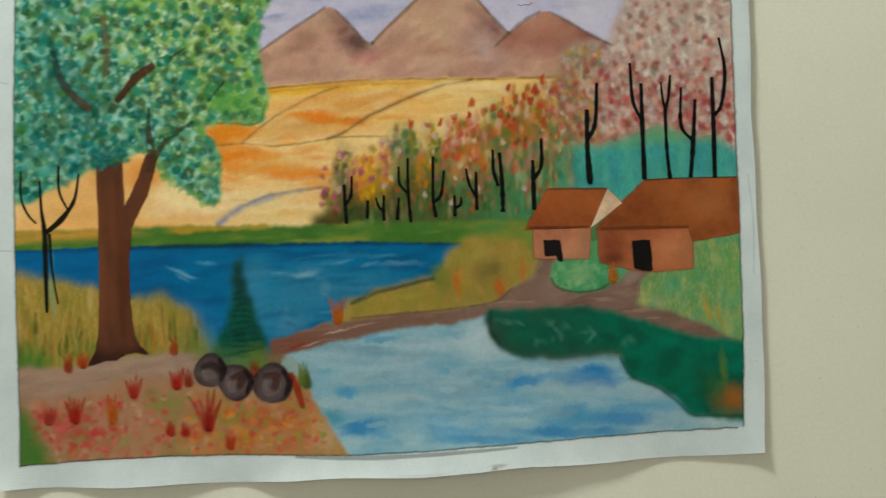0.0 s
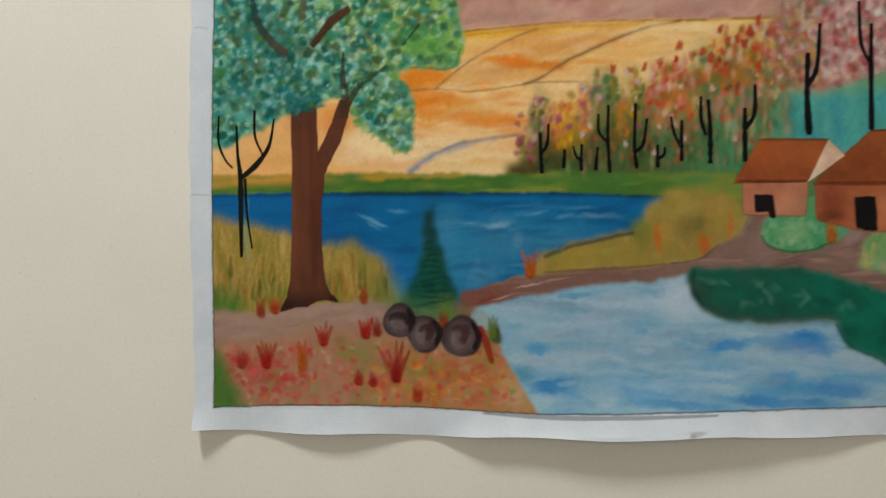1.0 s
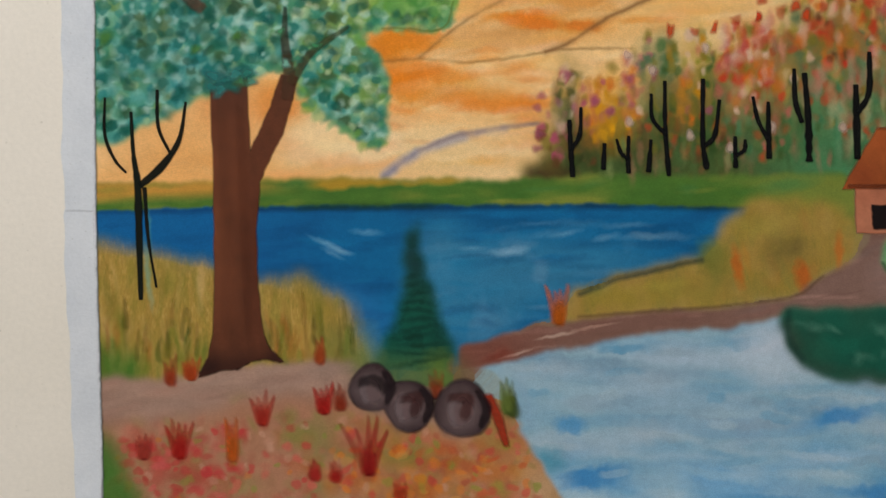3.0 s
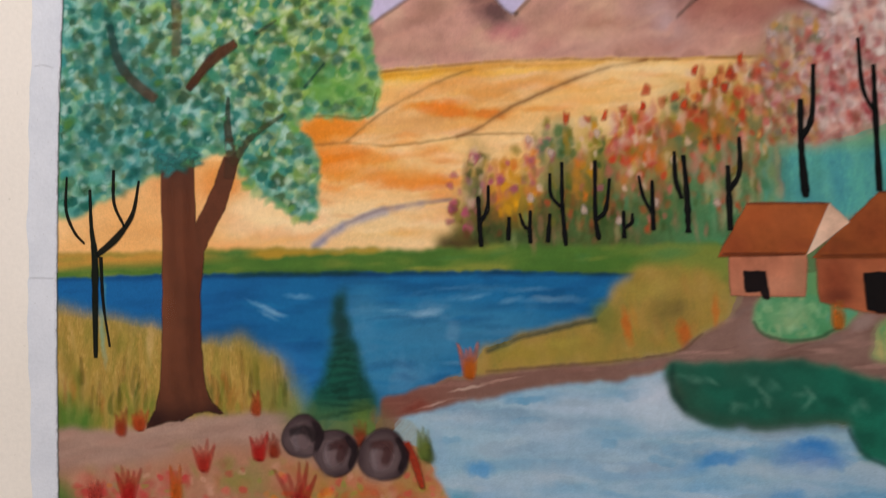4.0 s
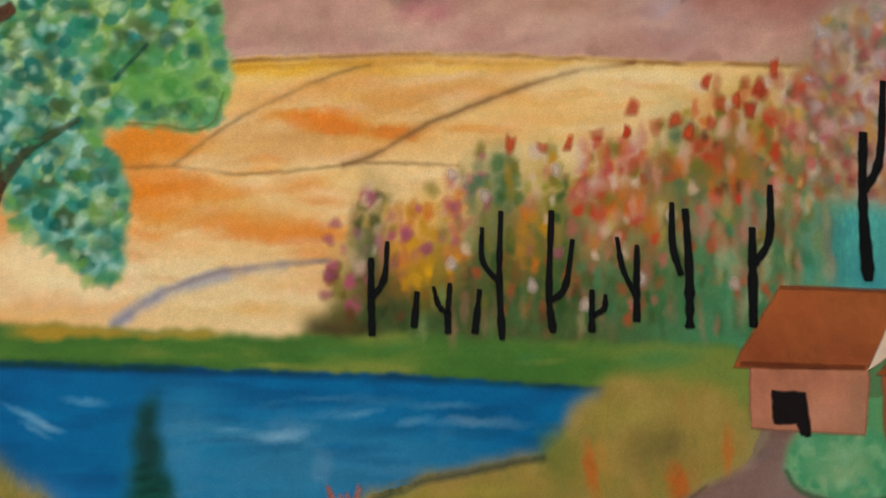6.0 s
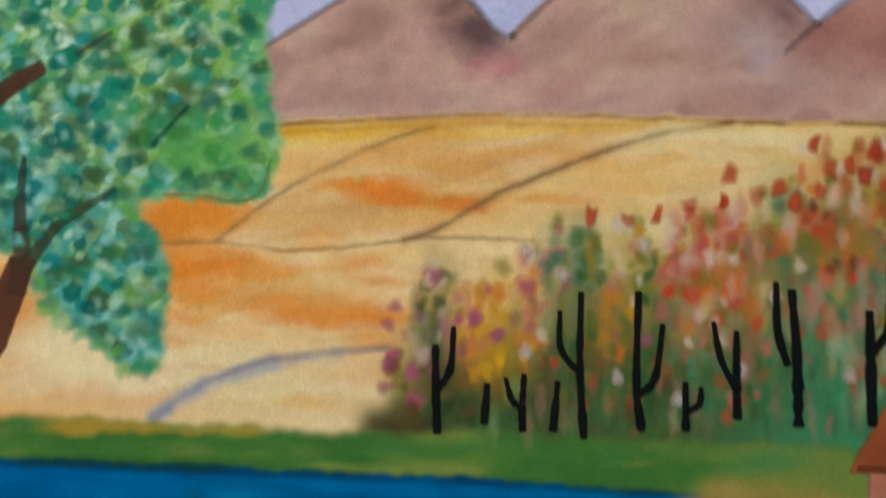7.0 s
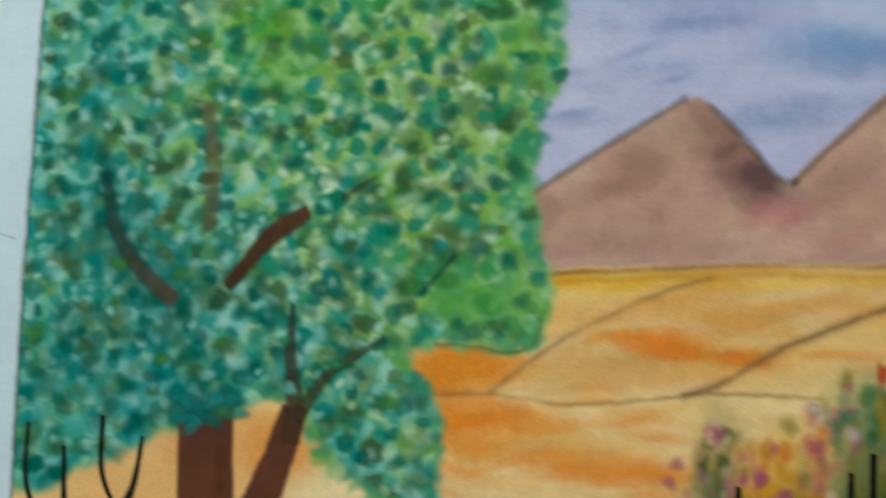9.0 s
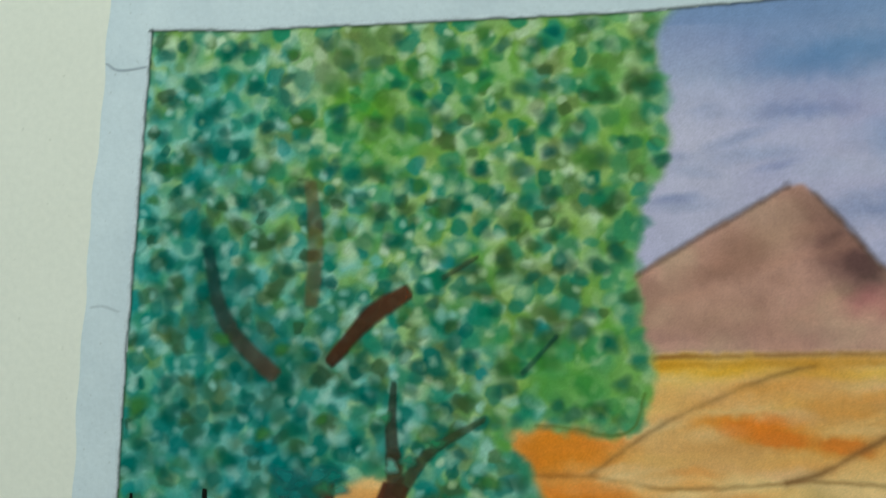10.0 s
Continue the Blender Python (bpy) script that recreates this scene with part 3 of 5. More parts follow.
sprinkle(blossom, 60, (380, 218), (452, 322), (2, 5), (3, 7), 0.4, (-0.4, 0.4), (0.5, 0.9), (224, 210, 204), (190, 176, 168), (214, 186, 180), (176, 166, 150))
patches(blossom * (1 - high), -FINE, 0.1, 0.7, (188, 112, 110), 0.7)
lay(blossom * np.clip((364 - GU) / 16, 0, 1), (172, 142, 92), 0.6)
daubs(None, 0.8, (344, 203, 3.2, 15, (126, 128, 104), 0.6, -0.15), (356, 226, 7, 8, (160, 142, 92), 0.5), (368, 222, 8, 7, (164, 98, 96), 0.5), (372, 208, 9, 6, (176, 98, 98), 0.5))

# meadow strip
meadow = area([(-4, 143), (40, 141), (75, 141), (131, 138), (187, 135), (208, 136), (270, 133), (316, 131), (322, 108), (276, 116), (200, 122), (100, 126), (-4, 127)], 0.9, 1.0, False)
lay(meadow, (108, 142, 72), 1, "painted_meadow")
patches(meadow, LONG, 0.0, 0.7, (88, 130, 66), 0.6)
patches(meadow, -LONG, 0.1, 0.8, (170, 168, 90), 0.6)
lay(meadow * np.clip((92 - GU) / 40, 0, 1) * np.clip((GV - 133) / 5, 0, 1), (222, 168, 92), 0.8)
lay(meadow * np.clip((GU - 90) / 10, 0, 1) * np.clip((200 - GU) / 30, 0, 1) * np.clip((GV - 135.5 + 2 * MID) / 2.5, 0, 1), (212, 168, 72), 0.75)
lay(meadow * np.clip((GU - 262) / 30, 0, 1), (166, 164, 92), 0.55)
sprinkle(meadow, 90, (0, 120), (320, 141), (3, 9), (0.8, 2), 0.42, (-0.1, 0.1), (0.4, 0.8), (82, 130, 66), (134, 150, 76), (104, 142, 70), (148, 154, 80), (92, 144, 90))
daubs(meadow, 0.7, (292, 128, 10, 2.4, (104, 150, 96), 0.6), (272, 125, 8, 2.5, (96, 138, 66), 0.5), (305, 133, 9, 2, (90, 142, 96), 0.6))

# lake
lake = area([(-4, 130.5), (30, 130.5), (54, 130), (131, 127), (200, 124), (277, 119), (268, 110), (256, 99), (232, 94), (212, 92), (202, 86), (195, 78), (175, 70), (155, 58), (110, 58), (112, 72), (96, 88),
             (72, 97), (53, 103), (28, 109), (-4, 114)], 0.6, 0.6, False)
lay(lake, (0, 126, 170), 1, "painted_lake")
patches(lake, LONG, 0.0, 0.7, (0, 106, 150), 0.65)
patches(lake, -LONG, 0.1, 0.9, (16, 138, 182), 0.35)
grey = area([(140, 118), (170, 112), (220, 106), (245, 100), (205, 88), (160, 66), (140, 70)], 6, 2)
lay(lake * grey, (92, 158, 184), 0.62)
patches(lake * grey, MID, 0.1, 0.9, (132, 168, 192), 0.4)
lay(lake * area([(100, 95), (118, 92), (130, 75), (118, 62), (106, 72)], 4), (62, 138, 188), 0.55)
lay(lake * np.clip((120 - GU) / 60, 0, 1), (0, 116, 172), 0.5)
lay(lake * np.clip((GV - (131 - GU * 0.04)) / 2 + 1, 0, 1), (0, 66, 116), 0.5)
sprinkle(lake, 90, (5, 66), (270, 129), (4, 12), (0.7, 2.4), 0.36, (-0.15, 0.15), (0.5, 0.9), (0, 100, 148), (8, 138, 184), (0, 90, 136), (24, 146, 186))
sprinkle(lake, 26, (140, 72), (250, 116), (4, 10), (0.8, 2.0), 0.35, (-0.1, 0.2), (0.5, 0.9), (120, 166, 192), (84, 146, 180), (148, 176, 194))
daubs(lake, 0.9, (101, 112, 6, 1.0, (170, 204, 222), 0.45, -0.5), (107, 109, 4, 0.9, (170, 204, 222), 0.4, -0.3), (118, 116.5, 5, 0.9, (160, 198, 220), 0.38, -0.1), (178, 106, 5.5, 1.3, (180, 206, 222), 0.5, 0.05),
      (201, 112, 5, 0.9, (165, 200, 220), 0.35, 0.2), (218, 110, 4, 1, (165, 200, 220), 0.35, 0.25), (103, 108, 4, 0.9, (165, 200, 220), 0.35, -0.5), (162, 107.5, 4, 0.8, (165, 200, 220), 0.3, 0.0), (190, 117, 6, 0.7, (150, 190, 215), 0.2, 0.0))
lay(line_cover([(258, 98), (235, 95), (215, 91), (203, 84)], 2.6, 1.0), (40, 78, 96), 0.7)
draw(1, [(60, 129), (131, 126.5), (200, 123.5), (280, 118.5)], 1.8, (16, 66, 66), 0.65, 1.0)
draw(1, [(88, 128.5), (120, 127.5), (150, 126.4)], 2.6, (40, 92, 70), 0.5, 1.2)

# grass on the near shore
grass = area([(-4, 114), (18, 112), (46, 105), (60, 101), (75, 97), (92, 97), (106, 87), (114, 73), (118, 60), (110, 56), (60, 58), (-4, 54)], 3.0, 2.4)
lay(grass, (186, 158, 92), 1, "painted_shore_grass")
patches(grass, UP, 0.1, 0.9, (154, 146, 74), 0.5)
patches(grass, -UP, 0.1, 0.9, (208, 178, 118), 0.55)
patches(grass, MID, 0.2, 0.8, (164, 150, 76), 0.5)
sprinkle(grass, 220, (0, 58), (116, 110), (0.9, 2.0), (4, 9), 0.34, (-0.3, 0.3), (0.6, 0.9), (206, 176, 108), (156, 148, 74), (180, 158, 84), (212, 184, 132), (162, 136, 72), (128, 136, 62))
sprinkle(grass, 90, (0, 58), (116, 80), (0.8, 1.6), (3, 7), 0.45, (-0.35, 0.35), (0.5, 0.8), (120, 140, 58), (96, 132, 58), (190, 158, 92), (150, 146, 62), (182, 118, 62))
lay(grass * area([(-4, 74), (10, 72), (20, 60), (14, 50), (-4, 50)], 4, 3), (84, 138, 66), 0.75)
lay(grass * area([(95, 75), (112, 78), (118, 60), (100, 56)], 4, 2), (132, 140, 82), 0.55)
daubs(None, 0.6, (22.5, 103, 1.1, 12, (142, 182, 168), 0.55, 0.1), (23.5, 122, 0.9, 9, (110, 170, 176), 0.5, 0.08))

# bare ground and the flower bank
ground = area([(-4, 57), (30, 58), (60, 62), (90, 63), (112, 60), (120, 50), (150, 40), (150, 20), (-4, 20)], 1.2, 1.5)
lay(ground, (180, 152, 138), 1, "painted_ground")
patches(ground, LONG, 0.1, 0.8, (164, 132, 118), 0.5)
patches(ground, -LONG, 0.2, 0.9, (196, 166, 150), 0.5)
sprinkle(ground, 50, (0, 40), (112, 60), (4, 11), (0.8, 2), 0.35, (0.0, 0.25), (0.5, 0.8), (196, 164, 148), (160, 130, 118), (190, 150, 134), (172, 150, 138))
flowers = area([(-4, 34), (20, 38), (45, 42), (75, 48), (100, 46), (112, 42), (140, 32), (160, 30), (173, 44), (178, 34), (187, 18), (204, -8), (-4, -8)], 3.2, 2.6)
lay(flowers, (198, 154, 128), 1, "painted_flower_bank")
patches(flowers, MID, 0.0, 0.7, (160, 158, 104), 0.65)
patches(flowers, BROAD, 0.0, 0.7, (206, 140, 122), 0.5)
lay(flowers * np.clip((GU - 95) / 30, 0, 1), (206, 150, 88), 0.5)
sprinkle(flowers, 200, (4, 0), (186, 40), (1.2, 3.2), (1.4, 3.4), 0.42, (-0.6, 0.6), (0.45, 0.8), (206, 104, 92), (214, 134, 118), (158, 160, 92), (222, 178, 156), (196, 120, 100), (176, 146, 112))
sprinkle(flowers, 46, (10, 4), (62, 36), (2, 5), (1.6, 3.6), 0.5, (-0.5, 0.5), (0.4, 0.8), (202, 90, 84), (212, 118, 106), (190, 96, 88), (218, 160, 142))
sprinkle(flowers, 60, (96, 2), (180, 28), (1.8, 4.5), (1.4, 3.4), 0.5, (-0.4, 0.8), (0.4, 0.8), (216, 140, 66), (206, 122, 60), (168, 160, 84), (222, 168, 104), (200, 112, 80))
daubs(flowers, 0.7, (43, 16, 10, 4.5, (204, 96, 90), 0.7, -0.3), (16, 30, 7, 4, (206, 112, 96), 0.6), (88, 19, 6, 3.5, (204, 124, 80), 0.6), (85, 31, 7, 4, (156, 162, 88), 0.7), (133, 22, 8, 4, (154, 160, 84), 0.7),
      (60, 12, 8, 4, (160, 158, 106), 0.6), (30, 6, 9, 3, (166, 158, 108), 0.5), (104, 5, 8, 3, (214, 168, 138), 0.6), (135, 8, 8, 3.4, (212, 132, 70), 0.6), (166, 15, 7, 4, (216, 142, 72), 0.6), (110, 30, 8, 5, (210, 134, 118), 0.55),
      (188, 8, 8, 9, (218, 190, 160), 0.65, -0.9), (182, 20, 4, 8, (212, 174, 138), 0.6, 0.3))
lay(flowers, (140, 96, 74), 0.2)
sprinkle(flowers, 150, (6, 0), (186, 38), (1.0, 2.4), (0.9, 2.0), 0.6, (-0.6, 0.8), (0.2, 0.45), (206, 84, 84), (214, 122, 110), (152, 160, 84), (208, 168, 146), (188, 92, 80), (214, 140, 78), (172, 150, 104))
sprinkle(flowers, 60, (100, 1), (182, 26), (1.2, 3.0), (0.9, 2.2), 0.6, (-0.5, 0.8), (0.2, 0.45), (222, 144, 62), (204, 106, 62), (164, 164, 80), (214, 164, 104), (210, 96, 84))
sprinkle(flowers, 46, (8, 4), (60, 34), (1.2, 3.2), (1.0, 2.2), 0.6, (-0.4, 0.5), (0.2, 0.45), (208, 78, 84), (216, 116, 114), (196, 90, 84))
lay(area([(-4, 32), (7, 28), (13, 12), (18, -2), (-4, -4)], 3.5, 2.5), (80, 138, 64), 0.85)

# pond
pond = area([(162, 59), (183, 64), (232, 70.5), (266, 72), (292, 76), (300, 60), (370, 45), (445, 20), (445, -8), (203, -8), (188, 16), (179, 32), (177, 48)], 0.8, 1.0, False)
lay(pond, (168, 194, 206), 1, "painted_pond")
patches(pond, LONG, 0.0, 0.6, (142, 182, 204), 0.65)
patches(pond, -LONG, 0.1, 0.7, (192, 208, 218), 0.45)
patches(pond, MID, 0.2, 0.9, (150, 178, 200), 0.35)
daubs(pond, 0.7,
    (347, 34, 14, 6, (82, 156, 206), 0.9), (354, 29, 9, 3, (78, 152, 206), 0.7), (308, 33, 14, 4, (105, 170, 212), 0.8), (212, 10, 15, 4, (85, 160, 205), 0.85),
    (202, 21, 9, 5, (110, 172, 208), 0.7), (260, 10, 26, 7, (125, 178, 215), 0.7), (335, 8, 30, 4, (100, 168, 204), 0.7), (370, 12, 26, 5, (116, 176, 208), 0.7),
    (285, 60, 14, 10, (208, 214, 224), 0.9), (245, 60, 26, 5, (196, 208, 220), 0.7), (200, 48, 16, 6, (165, 195, 210), 0.7), (230, 45, 22, 5, (190, 205, 218), 0.7),
    (265, 34, 22, 8, (170, 192, 212), 0.6), (196, 0, 12, 4, (190, 205, 205), 0.7), (300, 18, 22, 6, (150, 190, 218), 0.6), (385, 25, 14, 6, (195, 205, 212), 0.8),
    (415, 5, 22, 3, (185, 200, 208), 0.8), (225, 25, 20, 6, (185, 202, 215), 0.6), (350, 20, 26, 4, (180, 200, 216), 0.7))

for i in range(110):
    cu, cv = rng.uniform(170, 440), rng.uniform(-4, 76)
    daub(cu, cv, rng.uniform(5, 16), rng.uniform(1.2, 3.6), [(142, 184, 206), (196, 210, 216), (120, 174, 202), (168, 182, 192), (182, 204, 214)][rng.integers(5)], 0.45, rng.uniform(-0.2, 0.15), rng.uniform(0.2, 0.6), pond, rng.random() < 0.6)
daubs(pond, 0.4,
    (346, 35.5, 12, 4.6, (56, 144, 204), 0.9), (352, 31, 9, 3.2, (52, 140, 204), 0.8), (308, 33.5, 9, 3, (75, 155, 205), 0.8), (208, 11.5, 13, 3.4, (62, 148, 200), 0.85), (191, 20, 6, 5, (70, 160, 180), 0.6),
    (200, 33, 6, 3, (90, 165, 210), 0.7), (285, 0, 26, 2.5, (80, 156, 200), 0.6), (335, 2, 28, 2.6, (62, 146, 198), 0.75), (335, 14, 9, 4, (90, 160, 205), 0.6), (365, 8, 16, 4, (75, 150, 205), 0.7),
    (210, 57, 20, 3, (140, 165, 185), 0.5), (230, 52, 22, 3, (150, 172, 190), 0.5), (285, 62, 14, 8, (212, 218, 226), 0.7),
    flat=True)
for i in range(36):
    daub(rng.uniform(185, 430), rng.uniform(0, 70), rng.uniform(3, 8), rng.uniform(1.2, 2.6), [(128, 178, 204), (150, 188, 206), (200, 212, 216), (156, 176, 188), (104, 168, 198)][rng.integers(5)], 0.4, rng.uniform(-0.15, 0.1), 0.2, pond, True)

sprinkle(pond, 70, (175, 0), (430, 74), (6, 16), (2, 5), 0.35, (-0.15, 0.15), (0.6, 0.9), (186, 206, 216), (162, 190, 206), (204, 214, 222), (148, 184, 208), (196, 200, 206))
lay(pond * np.clip((GU - 395) / 25, 0, 1) * np.clip((10 - GV) / 5, 0, 1), (208, 212, 210), 0.6)

lay(pond, (124, 160, 180), 0.16)

# golden bush, path and green beds
bush = area([(270, 117), (293, 121), (312, 118), (319, 106), (316, 97), (304, 91), (290, 83), (253, 79), (225, 77), (200, 76), (206, 87), (233, 95), (255, 98), (264, 106)], 2.2, 2.2)
lay(bush, (190, 164, 88), 1, "painted_golden_bush")
patches(bush, UP, 0.0, 0.8, (160, 154, 80), 0.5)
patches(bush, -MID, 0.0, 0.6, (206, 170, 106), 0.6)
patches(bush, MID, 0.2, 0.8, (164, 160, 96), 0.45)
sprinkle(bush, 130, (200, 78), (320, 121), (1.2, 3), (2, 5), 0.4, (-0.5, 0.5), (0.5, 0.9), (200, 176, 104), (156, 156, 84), (182, 152, 78), (206, 152, 92), (166, 162, 100), (214, 186, 124))
daubs(None, 0.7, (290, 101, 8, 7, (142, 130, 84), 0.55), (293, 103, 4, 3.5, (128, 110, 72), 0.45), (262, 97, 5, 8, (140, 150, 74), 0.6), (258, 101, 4, 5, (120, 138, 72), 0.5), (282, 112, 10, 4, (196, 180, 100), 0.6), (305, 110, 7, 5, (206, 174, 108), 0.6),
      (225, 84, 12, 4, (188, 170, 78), 0.6), (250, 86, 12, 4, (180, 166, 84), 0.6), (240, 89, 12, 2, (204, 188, 96), 0.5, 0.1), (318, 112, 3, 5, (128, 150, 84), 0.5))
lay(bush, (140, 126, 74), 0.34)
daubs(None, 0.5, (270.5, 95, 2.0, 7.5, (206, 124, 52), 0.75, 0.12), (296, 90, 2.4, 6, (206, 116, 52), 0.75, 0.1), (311, 100, 1.8, 7, (204, 128, 58), 0.7, -0.12), (274, 99, 1.4, 6, (196, 150, 74), 0.5, 0.2), (313, 92, 1.4, 4, (190, 148, 70), 0.6, -0.3))
lay(line_cover([(206, 86.5), (220, 91.5), (236, 94.8), (256, 98.5)], 1.7, 1.0), (44, 72, 74), 0.65)
path = area([(156, 66), (191, 75), (232, 78), (267, 79), (290, 82), (304, 90), (316, 96), (322, 103), (325, 109), (333, 108), (329, 102), (327, 96), (330, 89), (342, 85.5), (356, 86.5), (364, 90), (374, 95), (379, 98), (389, 96),
             (384, 91), (380, 88), (378, 76), (396, 72), (409, 66), (422, 60), (440, 49), (440, 45), (415, 53), (392, 61), (375, 67), (362, 72), (342, 75), (314, 75), (300, 74), (288, 75), (266, 71), (232, 69.5), (183, 62), (154, 56)], 0.9, 0.8, False)
lay(path, (156, 128, 118), 1, "painted_path")
patches(path, LONG, 0.0, 0.7, (136, 106, 96), 0.5)
patches(path, -STREAK, 0.2, 0.9, (190, 156, 146), 0.5)
lay(path * np.clip((200 - GU) / 30, 0, 1), (156, 92, 78), 0.55)
lay(path * np.clip((290 - GU) / 40, 0, 1), (140, 98, 84), 0.35)
sprinkle(path, 80, (156, 56), (440, 100), (4, 10), (0.5, 1.3), 0.4, (0.0, 0.3), (0.4, 0.8), (178, 146, 134), (128, 98, 88), (166, 124, 112), (150, 130, 124))
daubs(path, 0.5, (196, 70, 7, 0.7, (214, 190, 176), 0.6, 0.2), (178, 63, 6, 0.6, (220, 196, 184), 0.55, 0.25), (212, 73, 8, 0.6, (200, 168, 154), 0.5, 0.1), (172, 62, 6, 3, (150, 76, 58), 0.5, 0.2), (328, 88, 6, 8, (164, 140, 134), 0.5), (376, 92, 6, 3, (178, 158, 152), 0.6, 0.5))
lay(line_cover([(205, 77.5), (250, 79), (290, 82), (304, 90)], 1.0, 0.7), (104, 76, 54), 0.5)
yard = area([(379, 75), (383, 89), (389, 95.5), (412, 96), (416, 113), (446, 116), (446, 46), (422, 60), (409, 66), (396, 72)], 1.2, 1.2, False)
lay(yard, (146, 172, 120), 1, "painted_yard_grass")
patches(yard, UP, 0.0, 0.7, (108, 168, 124), 0.6)
patches(yard, -UP, 0.1, 0.7, (186, 188, 140), 0.55)
patches(yard, MID, 0.2, 0.8, (120, 176, 146), 0.55)
sprinkle(yard, 90, (380, 52), (442, 114), (0.9, 2.2), (3, 7), 0.45, (-0.25, 0.25), (0.5, 0.8), (100, 164, 120), (188, 190, 142), (132, 178, 136), (196, 182, 120), (112, 160, 104))
daubs(yard, 0.6, (382, 80, 2.2, 7, (212, 190, 140), 0.7, 0.1), (392, 76, 5, 3, (186, 178, 150), 0.6, -0.4), (420, 70, 1.8, 8, (204, 166, 74), 0.7, 0.15), (427, 66, 1.6, 7, (186, 156, 66), 0.6, 0.1), (401, 86, 5, 6, (108, 178, 152), 0.5), (436, 90, 3, 14, (150, 180, 110), 0.5), (388, 92, 4, 3, (110, 160, 110), 0.6))
lay(area([(351, 122), (359, 123), (360, 100), (350, 98)], 1.0), (136, 170, 116), 1)
bed = area([(327, 97), (329, 90), (335, 87), (344, 85.3), (356, 86.3), (366, 90), (374, 96.5), (366, 101), (357, 105), (345, 107), (334, 106)], 0.9, 0.9)
lay(bed, (106, 168, 126), 1, "painted_round_bed")
patches(bed, FINE, 0.0, 0.7, (156, 190, 148), 0.6)
patches(bed, MID, 0.2, 0.8, (86, 152, 106), 0.5)
sprinkle(bed, 30, (330, 88), (364, 104), (1, 2.6), (1, 2.4), 0.5, (-0.4, 0.4), (0.5, 0.8), (160, 196, 160), (84, 156, 116), (176, 190, 148), (92, 170, 146))
daubs(bed, 0.7, (343, 96, 7, 5, (168, 190, 150), 0.5), (371, 97, 4, 2.6, (112, 178, 150), 0.7))
lay(line_cover([(327.5, 94), (331, 88.5), (342, 85.4), (354, 85.8), (364, 89.5)], 1.2, 0.7), (62, 100, 72), 0.75)
shrub = area([(288, 77), (300, 76.5), (314, 76.5), (342, 76), (362, 73), (375, 68), (392, 62), (415, 54), (446, 46), (446, 5), (411, 7), (403, 10), (396, 19), (386, 26), (373, 31), (368, 38), (365, 46.5), (353, 47.5), (336, 46.5), (319, 47.5), (305, 49.5), (295, 56), (289, 64)], 1.4, 1.0)
lay(shrub, (28, 126, 106), 1, "painted_evergreen_bed")
patches(shrub, MID, 0.0, 0.8, (24, 104, 88), 0.6)
patches(shrub, -MID, 0.1, 0.8, (26, 140, 118), 0.5)
lay(shrub * np.clip((366 - GU) / 30, 0, 1), (48, 100, 86), 0.5)
patches(shrub * np.clip((366 - GU) / 30, 0, 1), BROAD, -0.2, 0.6, (80, 106, 88), 0.4)
lay(line_cover([(365, 47.5), (354, 48), (335, 46.5), (318, 48), (303, 52), (293, 59), (289, 70)], 5, 2.6), (92, 96, 82), 0.5)
sprinkle(shrub, 60, (292, 10), (440, 76), (3, 8), (1.5, 4), 0.35, (-0.5, 0.3), (0.5, 0.9), (20, 110, 92), (36, 142, 120), (26, 92, 78), (60, 130, 108))
for cu, cv in ((329, 66), (334, 62), (346, 60), (300, 71), (322, 59), (370, 56)):
    sprinkle(shrub, 3, (cu - 7, cv - 4), (cu + 7, cv + 4), (1.5, 4.5), (0.7, 1.8), 0.3, (-1.2, 1.2), (0.8, 1.0), (142, 178, 160), (112, 160, 142))
daubs(None, 0.7, (430, 15, 9, 8, (170, 112, 54), 0.8), (434, 19, 5, 6, (186, 118, 58), 0.5), (427, 34, 1.8, 10, (132, 148, 70), 0.6, 0.05), (420, 24, 5, 8, (84, 122, 66), 0.5))
lay(line_cover([(366, 44), (369, 37), (375, 31), (388, 25), (398, 16), (405, 9), (413, 7), (436, 5.5)], 1.4, 0.9), (24, 74, 66), 0.6)
lay(line_cover([(290, 76), (289, 66), (294, 57)], 2.2, 1.2), (30, 74, 66), 0.55)

# fir
fir = area([(138, 120), (135, 106), (132, 92), (127, 75), (119, 61), (128, 57), (150, 57), (153, 63), (147, 80), (142, 98)], 2.0, 1.8)
lay(fir, (26, 108, 88), 0.95, "painted_fir")
lay(fir * np.clip((GV - 84) / 18, 0, 1), (48, 74, 84), 0.7)
patches(fir, FINE, 0.1, 0.7, (16, 84, 70), 0.55)
lay(fir * np.clip((GU - 138) / 10, 0, 1), (20, 74, 66), 0.45)
lay(area([(110, 68), (124, 64), (152, 62), (158, 54), (140, 48), (112, 54)], 4, 2), (112, 136, 84), 0.6)
daubs(None, 0.8, (146, 58, 5, 6, (128, 148, 70), 0.6), (116, 68, 5, 8, (150, 158, 104), 0.5), (152, 56, 2, 5, (172, 120, 66), 0.5))
for k in range(11):
    cv = 61 + k * 3.6
    daub(137 + rng.uniform(-2, 2), cv, 9.5 * (1 - k / 14), 0.9, (12, 66, 54), 0.5, rng.uniform(-0.2, 0.2), 0.8, fir)

